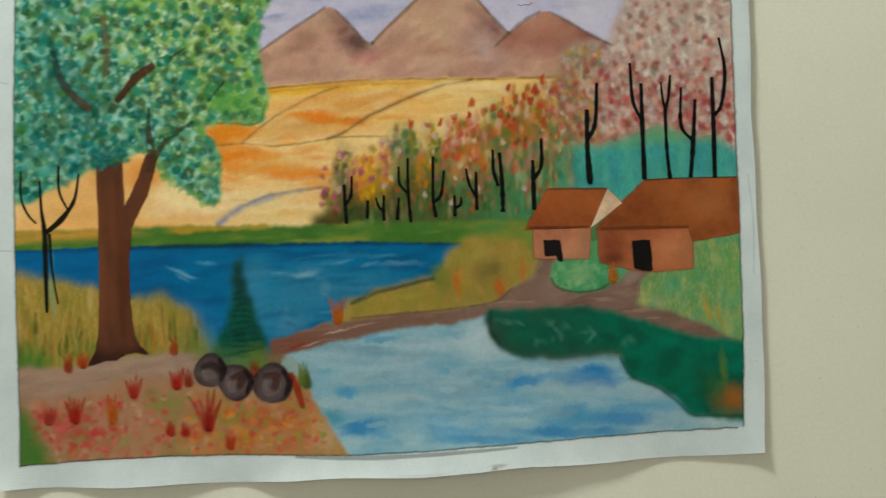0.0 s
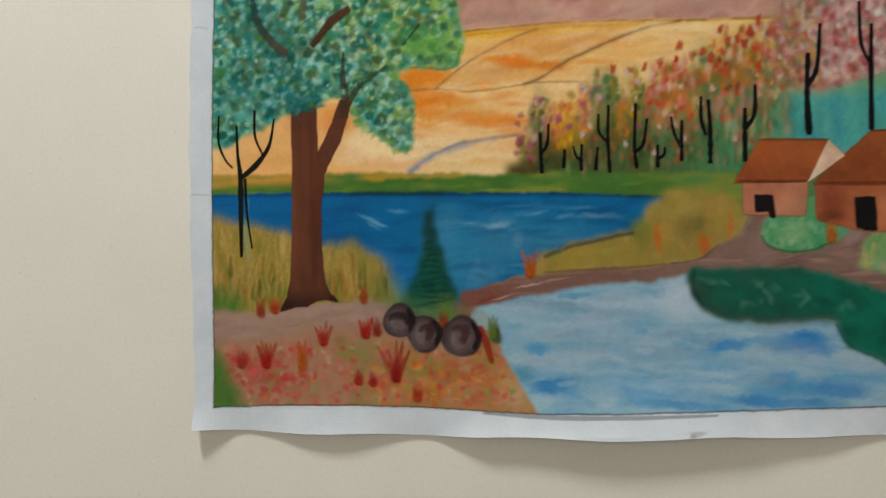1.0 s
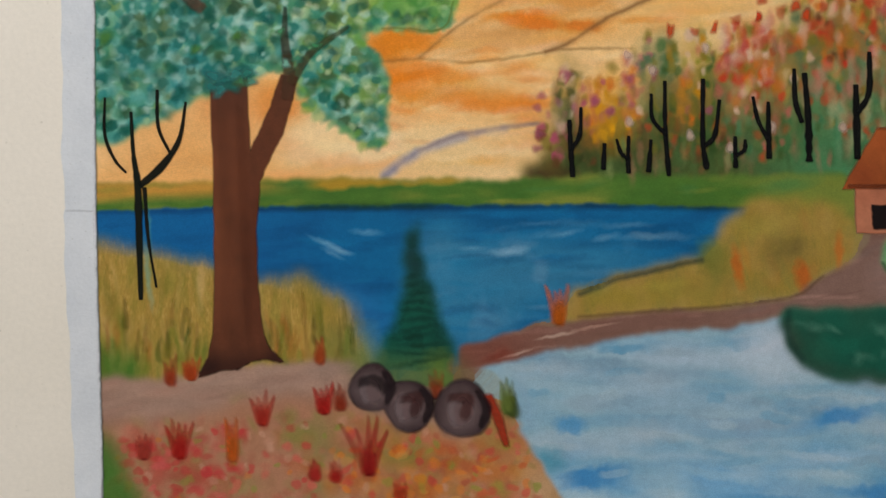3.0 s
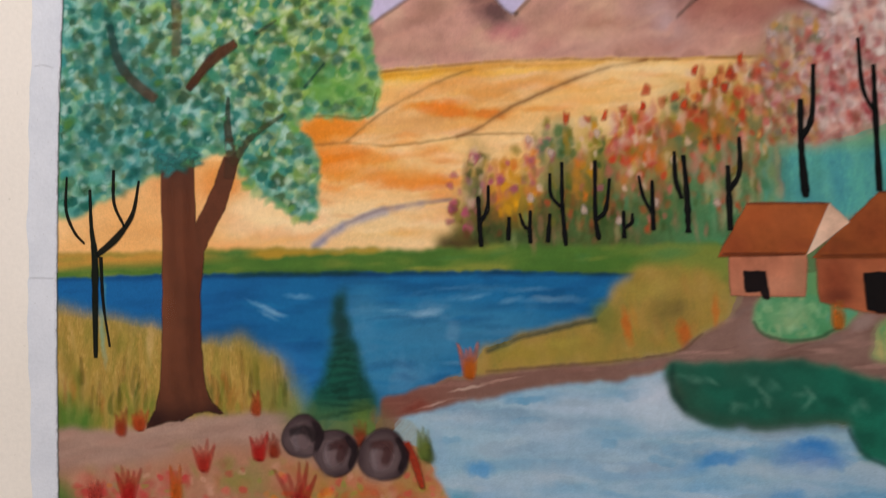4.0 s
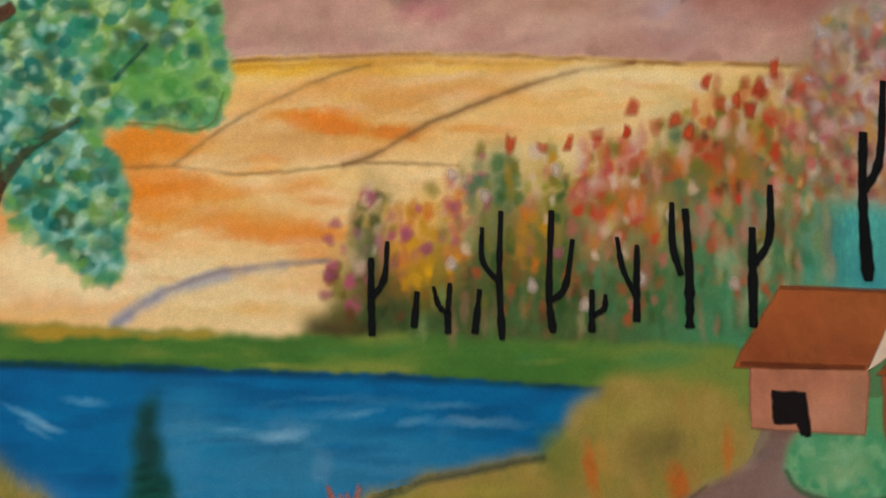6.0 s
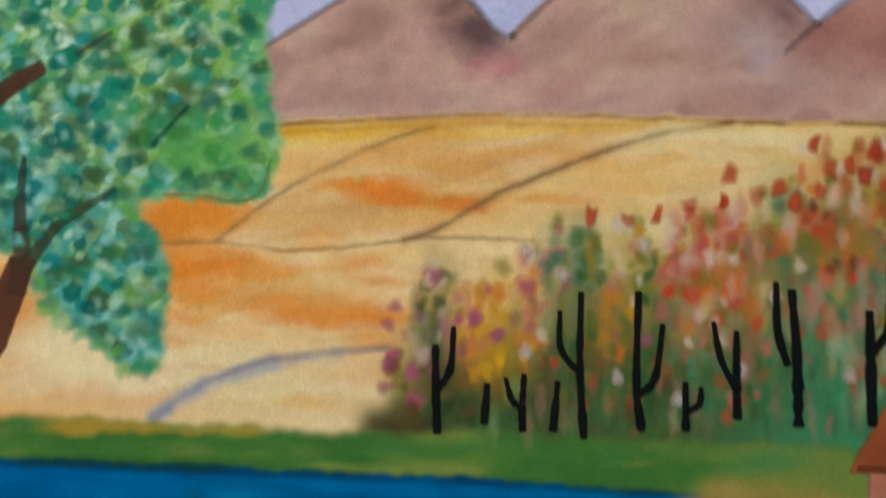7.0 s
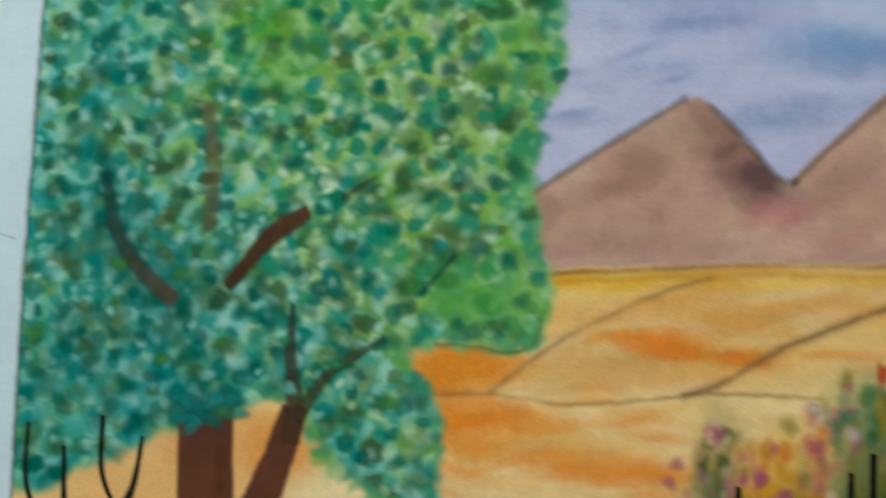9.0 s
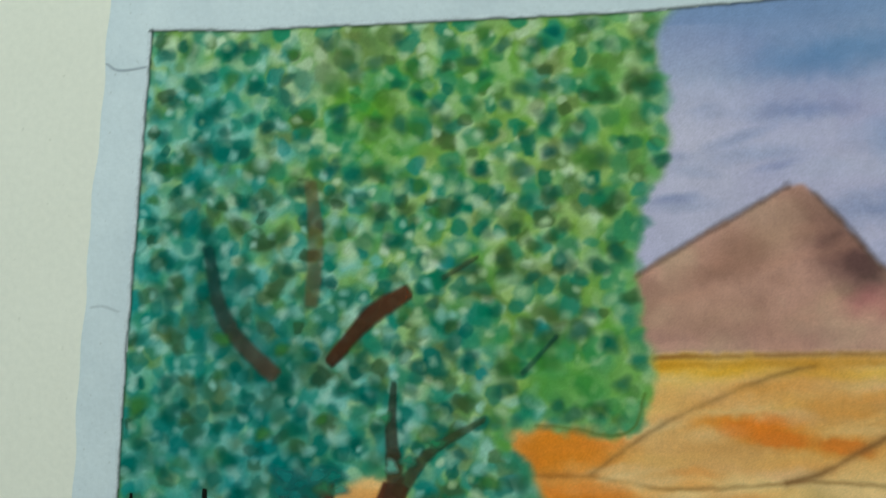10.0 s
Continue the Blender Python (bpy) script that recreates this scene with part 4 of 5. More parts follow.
# crown of the great tree
crown = area([(-4, 330), (158, 330), (160, 312), (166, 293), (163, 275), (158, 260), (156, 247), (156, 234), (159, 221), (158, 206), (152, 201), (140, 203), (124, 202), (119, 199), (126, 190), (129, 172), (125, 154),
              (112, 159), (101, 167), (93, 176), (91, 186), (80, 188), (68, 183), (52, 179), (37, 175), (28, 170), (-4, 172)], 1.3, 2.2)
COOL = np.clip((170 - GU - (GV - 190) * 0.75) / 110, 0, 1)
lay(crown, (168, 190, 132), 1, "painted_crown")
lay(crown * np.clip(COOL + 0.25 * MID, 0, 1), (100, 170, 154), 0.8)
patches(crown, MID, 0.0, 0.6, (138, 174, 84), 0.55)
patches(crown, -MID, 0.15, 0.7, (112, 158, 120), 0.5)
lay(area([(22, 250), (30, 258), (40, 240), (62, 232), (60, 212), (46, 208), (30, 216), (24, 232)], 6, 3), (34, 126, 112), 0.7)


def spots(cover, spacing, jitter=0.5):
    """Uneven places inside a painted shape, about that many mm apart."""
    out = []
    for row, v in enumerate(np.arange(2, 322, spacing * 0.87)):
        for u in np.arange(2, 450, spacing):
            x, y = u + (row % 2) * spacing / 2 + rng.uniform(-jitter, jitter) * spacing, v + rng.uniform(-jitter, jitter) * spacing
            i, j = int((x - U0) / STEP), int((y - V0) / STEP)
            if 0 <= i < NU and 0 <= j < NV and cover[j, i] > 0.6:
                out.append((x, y, COOL[j, i]))
    return out


def leafage(spacing, skip, opacity, size, edge, warm, cool):
    """A layer of round leaf touches over the crown, cooler towards its shaded side."""
    for x, y, cool_here in spots(crown, spacing):
        if rng.random() > skip:
            some = cool if rng.random() < cool_here * 1.15 else warm
            big, long = rng.uniform(0.7, 1.35), rng.uniform(0.85, 1.4)
            daub(x, y, size * big * long, size * big, some[rng.integers(len(some))], opacity * rng.uniform(0.6, 1.1), rng.uniform(-0.7, 0.7) + (rng.random() < 0.25) * 1.5, edge * rng.uniform(0.8, 1.6), crown, rng.random() < 0.5)


leafage(6.5, 0.1, 0.65, 3.9, 0.5, ((150, 184, 90), (142, 156, 100), (168, 194, 128), (128, 176, 84), (132, 168, 116)), ((104, 176, 166), (118, 182, 170), (130, 156, 110), (96, 166, 154), (112, 174, 180)))
leafage(4.4, 0.25, 0.75, 2.0, 0.3, ((216, 224, 192), (204, 218, 168), (220, 226, 206), (194, 210, 148)), ((186, 214, 200), (164, 206, 192), (190, 210, 168), (148, 198, 192)))
leafage(5.4, 0.35, 0.65, 2.5, 0.42, ((122, 170, 82), (138, 148, 94), (146, 180, 96), (112, 166, 126), (160, 184, 94)), ((82, 160, 150), (118, 136, 94), (98, 170, 162), (80, 156, 128), (130, 160, 100)))
leafage(6.4, 0.22, 0.78, 2.45, 0.24, ((58, 148, 126), (48, 140, 120), (74, 156, 134), (112, 138, 90), (62, 152, 120)), ((40, 130, 120), (48, 144, 138), (92, 118, 84), (34, 122, 108), (62, 152, 148)))
leafage(10, 0.4, 0.75, 2.1, 0.2, ((34, 128, 108), (44, 136, 104), (96, 118, 72)), ((24, 114, 104), (30, 124, 116), (76, 100, 70)))
leafage(6.0, 0.3, 0.65, 1.3, 0.5, ((214, 224, 196), (204, 218, 180)), ((180, 212, 202), (196, 216, 204)))
daubs(crown, 0.8, (78, 296, 12, 11, (120, 172, 58), 0.6), (84, 284, 6, 8, (116, 170, 56), 0.45), (114, 306, 9, 6, (116, 172, 60), 0.5), (142, 215, 12, 9, (112, 170, 84), 0.5), (140, 212, 6, 5, (84, 146, 72), 0.5), (120, 226, 8, 5, (128, 172, 90), 0.4),
      (36, 300, 9, 9, (104, 174, 160), 0.45), (20, 196, 16, 10, (70, 152, 150), 0.45), (50, 192, 10, 8, (64, 146, 146), 0.4), (60, 308, 8, 8, (196, 204, 176), 0.4), (76, 314, 12, 4, (132, 148, 92), 0.5), (150, 300, 7, 18, (150, 190, 100), 0.45), (152, 250, 5, 14, (146, 184, 100), 0.4))
sprinkle(crown, 40, (2, 176), (60, 240), (2, 4.5), (1.8, 3.5), 0.45, (-0.6, 0.8), (0.4, 0.7), (72, 152, 154), (52, 136, 126), (104, 124, 84), (66, 110, 80), (110, 160, 100))
sprinkle(crown, 26, (128, 206), (156, 228), (2.5, 5), (2, 4), 0.4, (-0.6, 0.6), (0.5, 0.8), (108, 168, 76), (130, 180, 92), (86, 152, 76), (150, 190, 112))
lay(area([(24, 250), (30, 256), (36, 240), (50, 228), (62, 226), (56, 212), (46, 208), (32, 218), (25, 232)], 5, 3), (14, 104, 96), 0.55)
rim_line = spline([(160, 312), (166, 293), (163, 275), (158, 260), (156, 247), (156, 234), (159, 221), (158, 206), (152, 201), (140, 203), (124, 202), (119, 199), (126, 190), (129, 172), (125, 154), (112, 159), (101, 167), (93, 176), (91, 186), (80, 188)], False, 9)
for u, v in rim_line:
    if rng.random() < 0.8:
        c = [(118, 174, 124), (92, 158, 126), (156, 194, 140), (72, 148, 126), (134, 178, 96)][rng.integers(5)]
        daub(u + rng.uniform(-2.5, 0.8), v + rng.uniform(-1.2, 1.2), rng.uniform(1.4, 2.8), rng.uniform(1.1, 2.2), c, rng.uniform(0.35, 0.75), rng.uniform(-0.9, 0.9), 0.5)
lay(line_cover([(128, 202.5), (140, 201.5), (150, 200), (156, 203), (158.5, 212)], 0.7, 0.5), (120, 130, 60), 0.7)

sprinkle(wood, 90, (198, 136), (345, 168), (0.8, 1.9), (3, 7), 0.5, (-0.1, 0.1), (0.4, 0.8), (150, 116, 82), (112, 140, 92), (190, 140, 122), (72, 98, 56), (150, 158, 104), (120, 90, 62))

# clumps of the autumn wood: place, half sizes, ground colour and the colours of the touches
RED, RUST, ORANGE, GOLD = (208, 76, 50), (190, 98, 60), (216, 134, 54), (208, 156, 38)
ROSE, PINK, CREAM = (190, 106, 128), (204, 122, 114), (222, 194, 172)
SAGE, OLIVE, MOSS, JADE, UMBER = (110, 132, 98), (146, 136, 62), (82, 112, 60), (88, 148, 110), (124, 90, 56)


def clump(cu, cv, ru, rv, base, *touches, thick=0.36):
    daub(cu, cv, ru, rv, base, 0.6, 0, 0.7)
    for _ in range(int(ru * rv * thick)):
        a, q = rng.uniform(0, 6.3), math.sqrt(rng.random()) * 1.1
        big = rng.uniform(0.7, 1.4)
        daub(cu + ru * q * math.cos(a), cv + rv * q * math.sin(a), 1.35 * big, 2.0 * big, touches[rng.integers(len(touches))], rng.uniform(0.4, 0.9), rng.uniform(-0.25, 0.25), rng.uniform(0.35, 0.75), None, rng.random() < 0.4)


clump(320, 163, 17, 16, (106, 142, 104), JADE, SAGE, (84, 142, 108), OLIVE, RUST, (110, 156, 124))
clump(285, 150, 18, 10, (88, 122, 74), MOSS, SAGE, JADE, RUST, PINK, (120, 140, 94))
clump(250, 152, 20, 11, (82, 104, 58), MOSS, (74, 104, 52), OLIVE, UMBER, RUST, (104, 122, 72))
clump(215, 146, 14, 8, (80, 86, 46), MOSS, UMBER, (70, 84, 42), OLIVE, (132, 98, 56))
clump(197, 152, 5, 10, (164, 138, 76), PINK, OLIVE, UMBER, ROSE)
clump(206, 166, 5.5, 16, (128, 118, 74), ROSE, UMBER, (110, 108, 60), CREAM, (186, 140, 150), MOSS)
clump(215, 160, 5, 10, (222, 156, 66), ORANGE, ROSE, GOLD)
clump(223, 163, 7.5, 14, (214, 164, 46), GOLD, ORANGE, (226, 176, 40), (200, 152, 30), GOLD, ROSE, thick=0.3)
clump(232, 172, 4.5, 12, (224, 184, 130), CREAM, PINK, ORANGE, ROSE)
clump(241, 182, 5.5, 11, (136, 148, 112), SAGE, SAGE, (104, 138, 104), ROSE, CREAM, OLIVE)
clump(247, 180, 4.5, 12, (116, 142, 104), SAGE, MOSS, (112, 140, 92), OLIVE)
clump(252, 163, 6, 8, (184, 142, 66), ORANGE, OLIVE, ROSE, MOSS, (196, 146, 60))
clump(259, 181, 6, 12, (180, 160, 78), OLIVE, GOLD, PINK, CREAM, (164, 158, 70))
clump(266, 172, 4, 11, (116, 136, 76), MOSS, OLIVE, (96, 128, 66))
clump(274, 177, 6, 17, (204, 164, 126), RED, CREAM, PINK, OLIVE, ROSE, ORANGE)
clump(285, 178, 9, 17, (198, 138, 92), RED, CREAM, OLIVE, PINK, ORANGE, RUST, RED, ORANGE, thick=0.45)
clump(299, 186, 6.5, 17, (146, 146, 92), SAGE, OLIVE, (172, 160, 80), RUST, SAGE, CREAM)
clump(316, 190, 11, 14, (180, 122, 66), ORANGE, RUST, RED, OLIVE, (200, 136, 62), UMBER, thick=0.45)
clump(322, 204, 10, 8, (190, 162, 98), RED, OLIVE, CREAM, RUST)
clump(336, 194, 11, 22, (166, 148, 106), SAGE, RUST, (210, 172, 112), PINK, OLIVE, CREAM)
sprinkle(None, 70, (200, 137), (348, 166), (0.8, 1.7), (2.5, 6), 0.45, (-0.1, 0.1), (0.4, 0.8), (146, 112, 80), (106, 138, 92), (188, 136, 118), (76, 104, 60), (150, 164, 116))
sprinkle(None, 60, (266, 164), (342, 196), (1.2, 2.4), (2.2, 4.5), 0.5, (-0.15, 0.15), (0.35, 0.6), RED, ORANGE, CREAM, PINK, (196, 176, 84), (222, 170, 150), SAGE)
sprinkle(None, 40, (300, 140), (346, 176), (1.0, 2.2), (2.5, 5.5), 0.5, (-0.12, 0.12), (0.4, 0.7), (186, 176, 140), (150, 176, 136), (206, 150, 132), (128, 168, 132), (204, 188, 150))
sprinkle(None, 22, (300, 196), (338, 214), (1.2, 2.6), (1.8, 4.0), 0.5, (-0.15, 0.15), (0.3, 0.6), (226, 190, 96), CREAM, (228, 172, 120), RUST, RED)
sprinkle(None, 26, (200, 160), (262, 186), (1.0, 2.0), (2.0, 4.0), 0.4, (-0.12, 0.12), (0.4, 0.7), GOLD, CREAM, OLIVE, PINK, (226, 184, 110), SAGE)
for x, y, z in spots(blossom, 3.3):
    low = np.clip((228 - y) / 34, 0, 1)
    if x < 366 and y < 238 and rng.random() < 0.6:
        c = [(150, 146, 108), (196, 150, 92), (132, 138, 114), (190, 112, 98), (212, 180, 150), (204, 160, 84)][rng.integers(6)]
    elif rng.random() < 0.45 * low + 0.06:
        c = [(186, 92, 96), (196, 116, 114), (170, 86, 90), (204, 118, 104)][rng.integers(4)]
    else:
        c = [(216, 194, 186), (230, 216, 208), (184, 168, 158), (204, 166, 160), (210, 180, 178), (222, 178, 164)][rng.integers(6)]
    big = rng.uniform(0.7, 1.35)
    daub(x, y, 1.4 * big, 2.1 * big, c, rng.uniform(0.4, 0.85), rng.uniform(-0.6, 0.6), rng.uniform(0.4, 0.9), blossom, rng.random() < 0.4)

# white paper outside the painted field; scraps left bare take the neighbouring wash
# pencil border and the clean edge of the painted field
inside = (GU > left_edge(GV)) & (GU < right_edge(GV)) & (GV > bottom_edge(GU)) & (GV < top_edge(GU))
for _ in range(80):
    bare = REGION == 0
    if not bare[inside].any():
        break
    for dy, dx in ((1, 0), (-1, 0), (0, 1), (0, -1)):
        near = np.roll(REGION, (dy, dx), (0, 1))
        take = (REGION == 0) & (near > 0)
        REGION[take] = near[take]
        CANVAS[take] = np.roll(CANVAS, (dy, dx), (0, 1))[take]
CANVAS[~inside] = lin((218, 219, 223))
edge_l = [(float(left_edge(v)), v) for v in range(0, 330, 18)]
edge_r = [(float(right_edge(v)), v) for v in range(0, 330, 18)]
edge_b = [(u, float(bottom_edge(u))) for u in range(0, 440, 18)]
edge_t = [(u, float(top_edge(u))) for u in range(6, 452, 18)]
for pts in (edge_l, edge_r, edge_b, edge_t):
    lay(line_cover(pts, 0.8, 0.45, False), (62, 68, 62), 0.75)


def wash_parts(k=1.0):
    """One mesh a wash, all on the same fine sheet, so that neighbours meet without a gap."""
    idx = np.arange(NV * NU).reshape(NV, NU)
    wide = blur(inside.astype(float), 0.9) > 0.02
    cell = wide[:-1, :-1] & wide[1:, 1:]
    pos = place(GU, GV, 0.06).reshape(-1, 3)
    col = np.concatenate([np.clip(CANVAS, 0, 1) ** DENSITY * k, np.ones((NV, NU, 1))], -1).reshape(-1, 4)
    for r, name in enumerate(REGIONS):
        pick = cell & (REGION[:-1, :-1] == r)
        if not pick.any():
            continue
        q = np.stack([idx[:-1, :-1][pick], idx[:-1, 1:][pick], idx[1:, 1:][pick], idx[1:, :-1][pick]], -1)
        used, inv = np.unique(q, return_inverse=True)
        q = inv.reshape(-1, 4)
        me = bpy.data.meshes.new(name)
        me.vertices.add(len(used)), me.loops.add(q.size), me.polygons.add(len(q))
        me.vertices.foreach_set("co", pos[used].astype(np.float32).ravel())
        me.loops.foreach_set("vertex_index", q.astype(np.int32).ravel())
        me.polygons.foreach_set("loop_start", np.arange(0, q.size, 4, dtype=np.int32))
        me.polygons.foreach_set("use_smooth", np.ones(len(q), bool))
        me.update(calc_edges=True)
        at = me.color_attributes.new("pigment", "FLOAT_COLOR", "POINT")
        at.data.foreach_set("color", col[used].astype(np.float32).ravel())
        me.materials.append(WASH)
        ob = new(name, me)
        ob.parent = painting
        WASHES[name] = tagged(ob, WASH_LABEL.get(name, ""))


WASHES = {}
WASH_LABEL = {
    "painted_sky": "lavender and blue watercolour sky", "painted_field": "sandy yellow and orange painted fields", "painted_lake": "deep blue painted lake with pale ripples",
    "painted_pond": "pale blue and white painted pond", "painted_meadow": "green painted meadow strip", "painted_crown": "mottled green and teal leafy wash",
    "painted_flower_bank": "pink, red and green dabbled flower bank", "painted_evergreen_bed": "dark green painted hedge", "painted_path": "brown painted footpath",
    "painted_golden_bush": "golden olive painted bush", "painted_fir": "dark green painted fir", "painted_blossom_wood": "pink and grey blossom wash",
    "painted_wood": "olive and ochre undergrowth wash", "painted_far_bank": "teal painted far bank", "painted_shore_grass": "straw yellow painted grass"}
for nm in ("west", "middle", "east"):
    WASH_LABEL["painted_mountain_" + nm] = "brown painted mountain peak with pencilled ridge"
wash_parts()


# ---- brush strokes that lie over the washes ----
def in_poly(u, v, p):
    inside_it = False
    for (ax, ay), (bx, by) in zip(p, p[1:] + p[:1]):
        if (ay > v) != (by > v) and u < (bx - ax) * (v - ay) / (by - ay) + ax:
            inside_it = not inside_it
    return inside_it


class Paint:
    """Gathers strokes and dabs into one mesh of thin paint with soft rims."""

    def __init__(self):
        self.v, self.f, self.c = [], [], []

    def dab(self, cu, cv, ru, rv, colour, turn=0.0, opacity=0.95, h=None, rim=0.4, n=10, square=0.0, even=1.0):
        h = 0.06 + 0.4 * (rng.uniform(0.20, 0.45) if h is None else h)
        a = np.linspace(0, 2 * np.pi, n, endpoint=False) + rng.uniform(0, 1)
        wob = 1 + 0.2 * np.sin(2 * a + rng.uniform(0, 6)) * rng.random() + 0.16 * np.sin(3 * a + rng.uniform(0, 6)) + rng.uniform(-0.06, 0.06, n)
        wob = 1 + (wob - 1) * even
        c, s = math.cos(turn), math.sin(turn)
        ca, sa = np.cos(a), np.sin(a)
        if square:
            ca, sa = np.sign(ca) * np.abs(ca) ** (1 - square), np.sign(sa) * np.abs(sa) ** (1 - square)
        base = len(self.v)
        k = lin(colour)
        us, vs, hs, cs = [cu], [cv], [h], [[*k * rng.uniform(0.94, 1.06), opacity]]
        for scale, al, hh in ((1 - rim / 2, opacity, h), (1 + rim / 2, 0.0, h - 0.01)):
            x, y = ru * scale * ca * wob, rv * scale * sa * wob
            us += list(cu + x * c - y * s)
            vs += list(cv + x * s + y * c)
            hs += [hh] * n
            cs += [[*k * rng.uniform(0.88, 1.02), al] for _ in range(n)]
        self.v += place(us, vs, np.array(hs)).tolist()
        self.c += cs
        for i in range(n):
            j = (i + 1) % n
            self.f.append([base, base + 1 + i, base + 1 + j])
            self.f.append([base + 1 + i, base + 1 + n + i, base + 1 + n + j, base + 1 + j])
        return self

    def stroke(self, points, widths, colour, opacity=0.97, h=0.3, rim=0.35, rough=0.08, end=None):
        """A brush line through the points; widths in mm from its start to its end."""
        h = 0.06 + 0.4 * h
        p = spline(points, False, 7)
        t = np.linspace(0, 1, len(p))
        w = np.interp(t, np.linspace(0, 1, len(widths)), widths) / 2 * (1 + rough * rng.standard_normal(len(p)))
        d = np.gradient(p, axis=0)
        d /= np.linalg.norm(d, axis=1, keepdims=True) + 1e-9
        p = np.concatenate([p[:1] - d[:1] * rim, p, p[-1:] + d[-1:] * rim])
        d, w = np.concatenate([d[:1], d, d[-1:]]), np.concatenate([w[:1] * 0.6, w, w[-1:] * 0.6])
        fade = np.ones(len(p))
        fade[0] = fade[-1] = 0
        nrm = np.stack([-d[:, 1], d[:, 0]], -1)
        base = len(self.v)
        c0, c1 = lin(colour), lin(colour if end is None else end)
        tt = np.linspace(0, 1, len(p))[:, None]
        col = c0 * (1 - tt) + c1 * tt
        for off, al in ((-1, 0), (-0.72, 1), (0, 1), (0.72, 1), (1, 0)):
            q = p + nrm * ((w + (rim / 2 if al == 0 else 0)) * off)[:, None]
            self.v += place(q[:, 0], q[:, 1], h if al else h - 0.01).tolist()
            shade = rng.uniform(0.85, 1.12, (len(p), 1))
            self.c += np.concatenate([col * shade, (opacity * al * fade)[:, None]], 1).tolist()
        m = len(p)
        for r in range(4):
            for i in range(m - 1):
                a = base + r * m + i
                self.f.append([a, a + 1, a + m + 1, a + m])
        return self

    def fill(self, points, colour, blobs=(), opacity=0.97, h=0.25, rim=1.0, jitter=0.25, shade=0.1, smooth=False):
        """A filled shape with a soft rim, its paint uneven and run together with softer blobs of other tones."""
        h = 0.06 + 0.4 * h
        p = spline(points, True, 5) if smooth else np.concatenate([np.linspace(a, b, 7)[:-1] for a, b in zip(np.asarray(points, float), np.roll(np.asarray(points, float), -1, 0))])
        p = p + rng.uniform(-jitter, jitter, p.shape)
        if np.sum(p[:, 0] * np.roll(p[:, 1], -1) - p[:, 1] * np.roll(p[:, 0], -1)) < 0:
            p = p[::-1]
        d = np.roll(p, -1, 0) - np.roll(p, 1, 0)
        d /= np.linalg.norm(d, axis=1, keepdims=True) + 1e-9
        out = p + np.stack([d[:, 1], -d[:, 0]], -1) * rim
        border = [tuple(q) for q in p]
        grid = [(x, y) for x in np.arange(p[:, 0].min() + 0.7, p[:, 0].max(), 1.4) for y in np.arange(p[:, 1].min() + 0.7, p[:, 1].max(), 1.4) if in_poly(x, y, border)]
        flat, _, tris, *_ = delaunay_2d_cdt([Vector(q) for q in border + grid], [], [list(range(len(p)))], 1, 1e-4)

        def tone(q, alpha):
            q = np.asarray(q, float)
            i, j = np.clip(((q[:, 0] - U0) / STEP).astype(int), 0, NU - 1), np.clip(((q[:, 1] - V0) / STEP).astype(int), 0, NV - 1)
            c = lin(colour) * (1 + shade * (1.4 * MID[j, i] + 0.5 * UP[j, i] + 0.8 * FINE[j, i]))[:, None]
            for cu, cv, ru, rv, other, o in blobs:
                k = o * np.exp(-(((q[:, 0] - cu) / ru) ** 2 + ((q[:, 1] - cv) / rv) ** 2))[:, None]
                c = c * (1 - k) + lin(other) * k
            return np.concatenate([c, np.full((len(q), 1), alpha)], 1).tolist()

        flat = np.array([tuple(q) for q in flat])
        for q, alpha, hh in ((flat, opacity, h), (p, opacity, h), (out, 0.0, h - 0.01)):
            base = len(self.v)
            self.v += place(q[:, 0], q[:, 1], hh).tolist()
            self.c += tone(q, alpha)
            if alpha and q is flat:
                self.f += [[base + i for i in t] for t in tris]
        n = len(p)
        base = len(self.v) - 2 * n
        for i in range(n):
            j = (i + 1) % n
            self.f.append([base + i, base + n + i, base + n + j, base + j])
        return self

    def done(self, name, parent, label="", kind=""):
        ob = mesh_object(name, self.v, self.f, STROKE, parent, label, self.c, True)
        return tagged(ob, kind=kind)


def scatter(cover, spacing, jitter=0.45):
    """Uneven places inside a painted shape, about that many mm apart."""
    out = []
    for row, v in enumerate(np.arange(0, 324, spacing * 0.87)):
        for u in np.arange(0, 450, spacing):
            x, y = u + (row % 2) * spacing / 2 + rng.uniform(-jitter, jitter) * spacing, v + rng.uniform(-jitter, jitter) * spacing
            i, j = int((x - U0) / STEP), int((y - V0) / STEP)
            if 6 <= i < NU - 6 and 6 <= j < NV - 6 and cover[j, i] > 0.55 and inside[j - 6:j + 7:12, i - 6:i + 7:12].all():
                out.append((x, y))
    return out


# the great tree
BARK = (126, 82, 60)
trunk = Paint().fill([(53, 182), (68, 185), (68.5, 152), (74, 162), (79, 172), (84, 185), (90.5, 184), (87, 172), (83, 160), (76.5, 149), (72.3, 140), (70, 119), (70, 95), (71.2, 78), (74, 69), (80, 63),
                      (72, 65), (66, 64), (60, 61), (54, 61), (43.5, 58), (48, 66), (50.5, 76), (52, 95), (52.5, 120), (53, 150)], BARK,
                     ((60, 60, 22, 9, (78, 48, 40), 0.85), (54, 115, 4, 40, (160, 108, 80), 0.4), (70, 110, 4, 36, (112, 66, 48), 0.45), (61, 180, 12, 10, (106, 72, 58), 0.6), (86, 178, 6, 9, (122, 86, 66), 0.5), (64, 140, 4, 22, (156, 100, 72), 0.3),
                      (48, 62, 6, 5, (66, 40, 36), 0.7), (77, 65, 5, 4, (66, 40, 36), 0.7)), h=0.30, rim=1.1, shade=0.07)
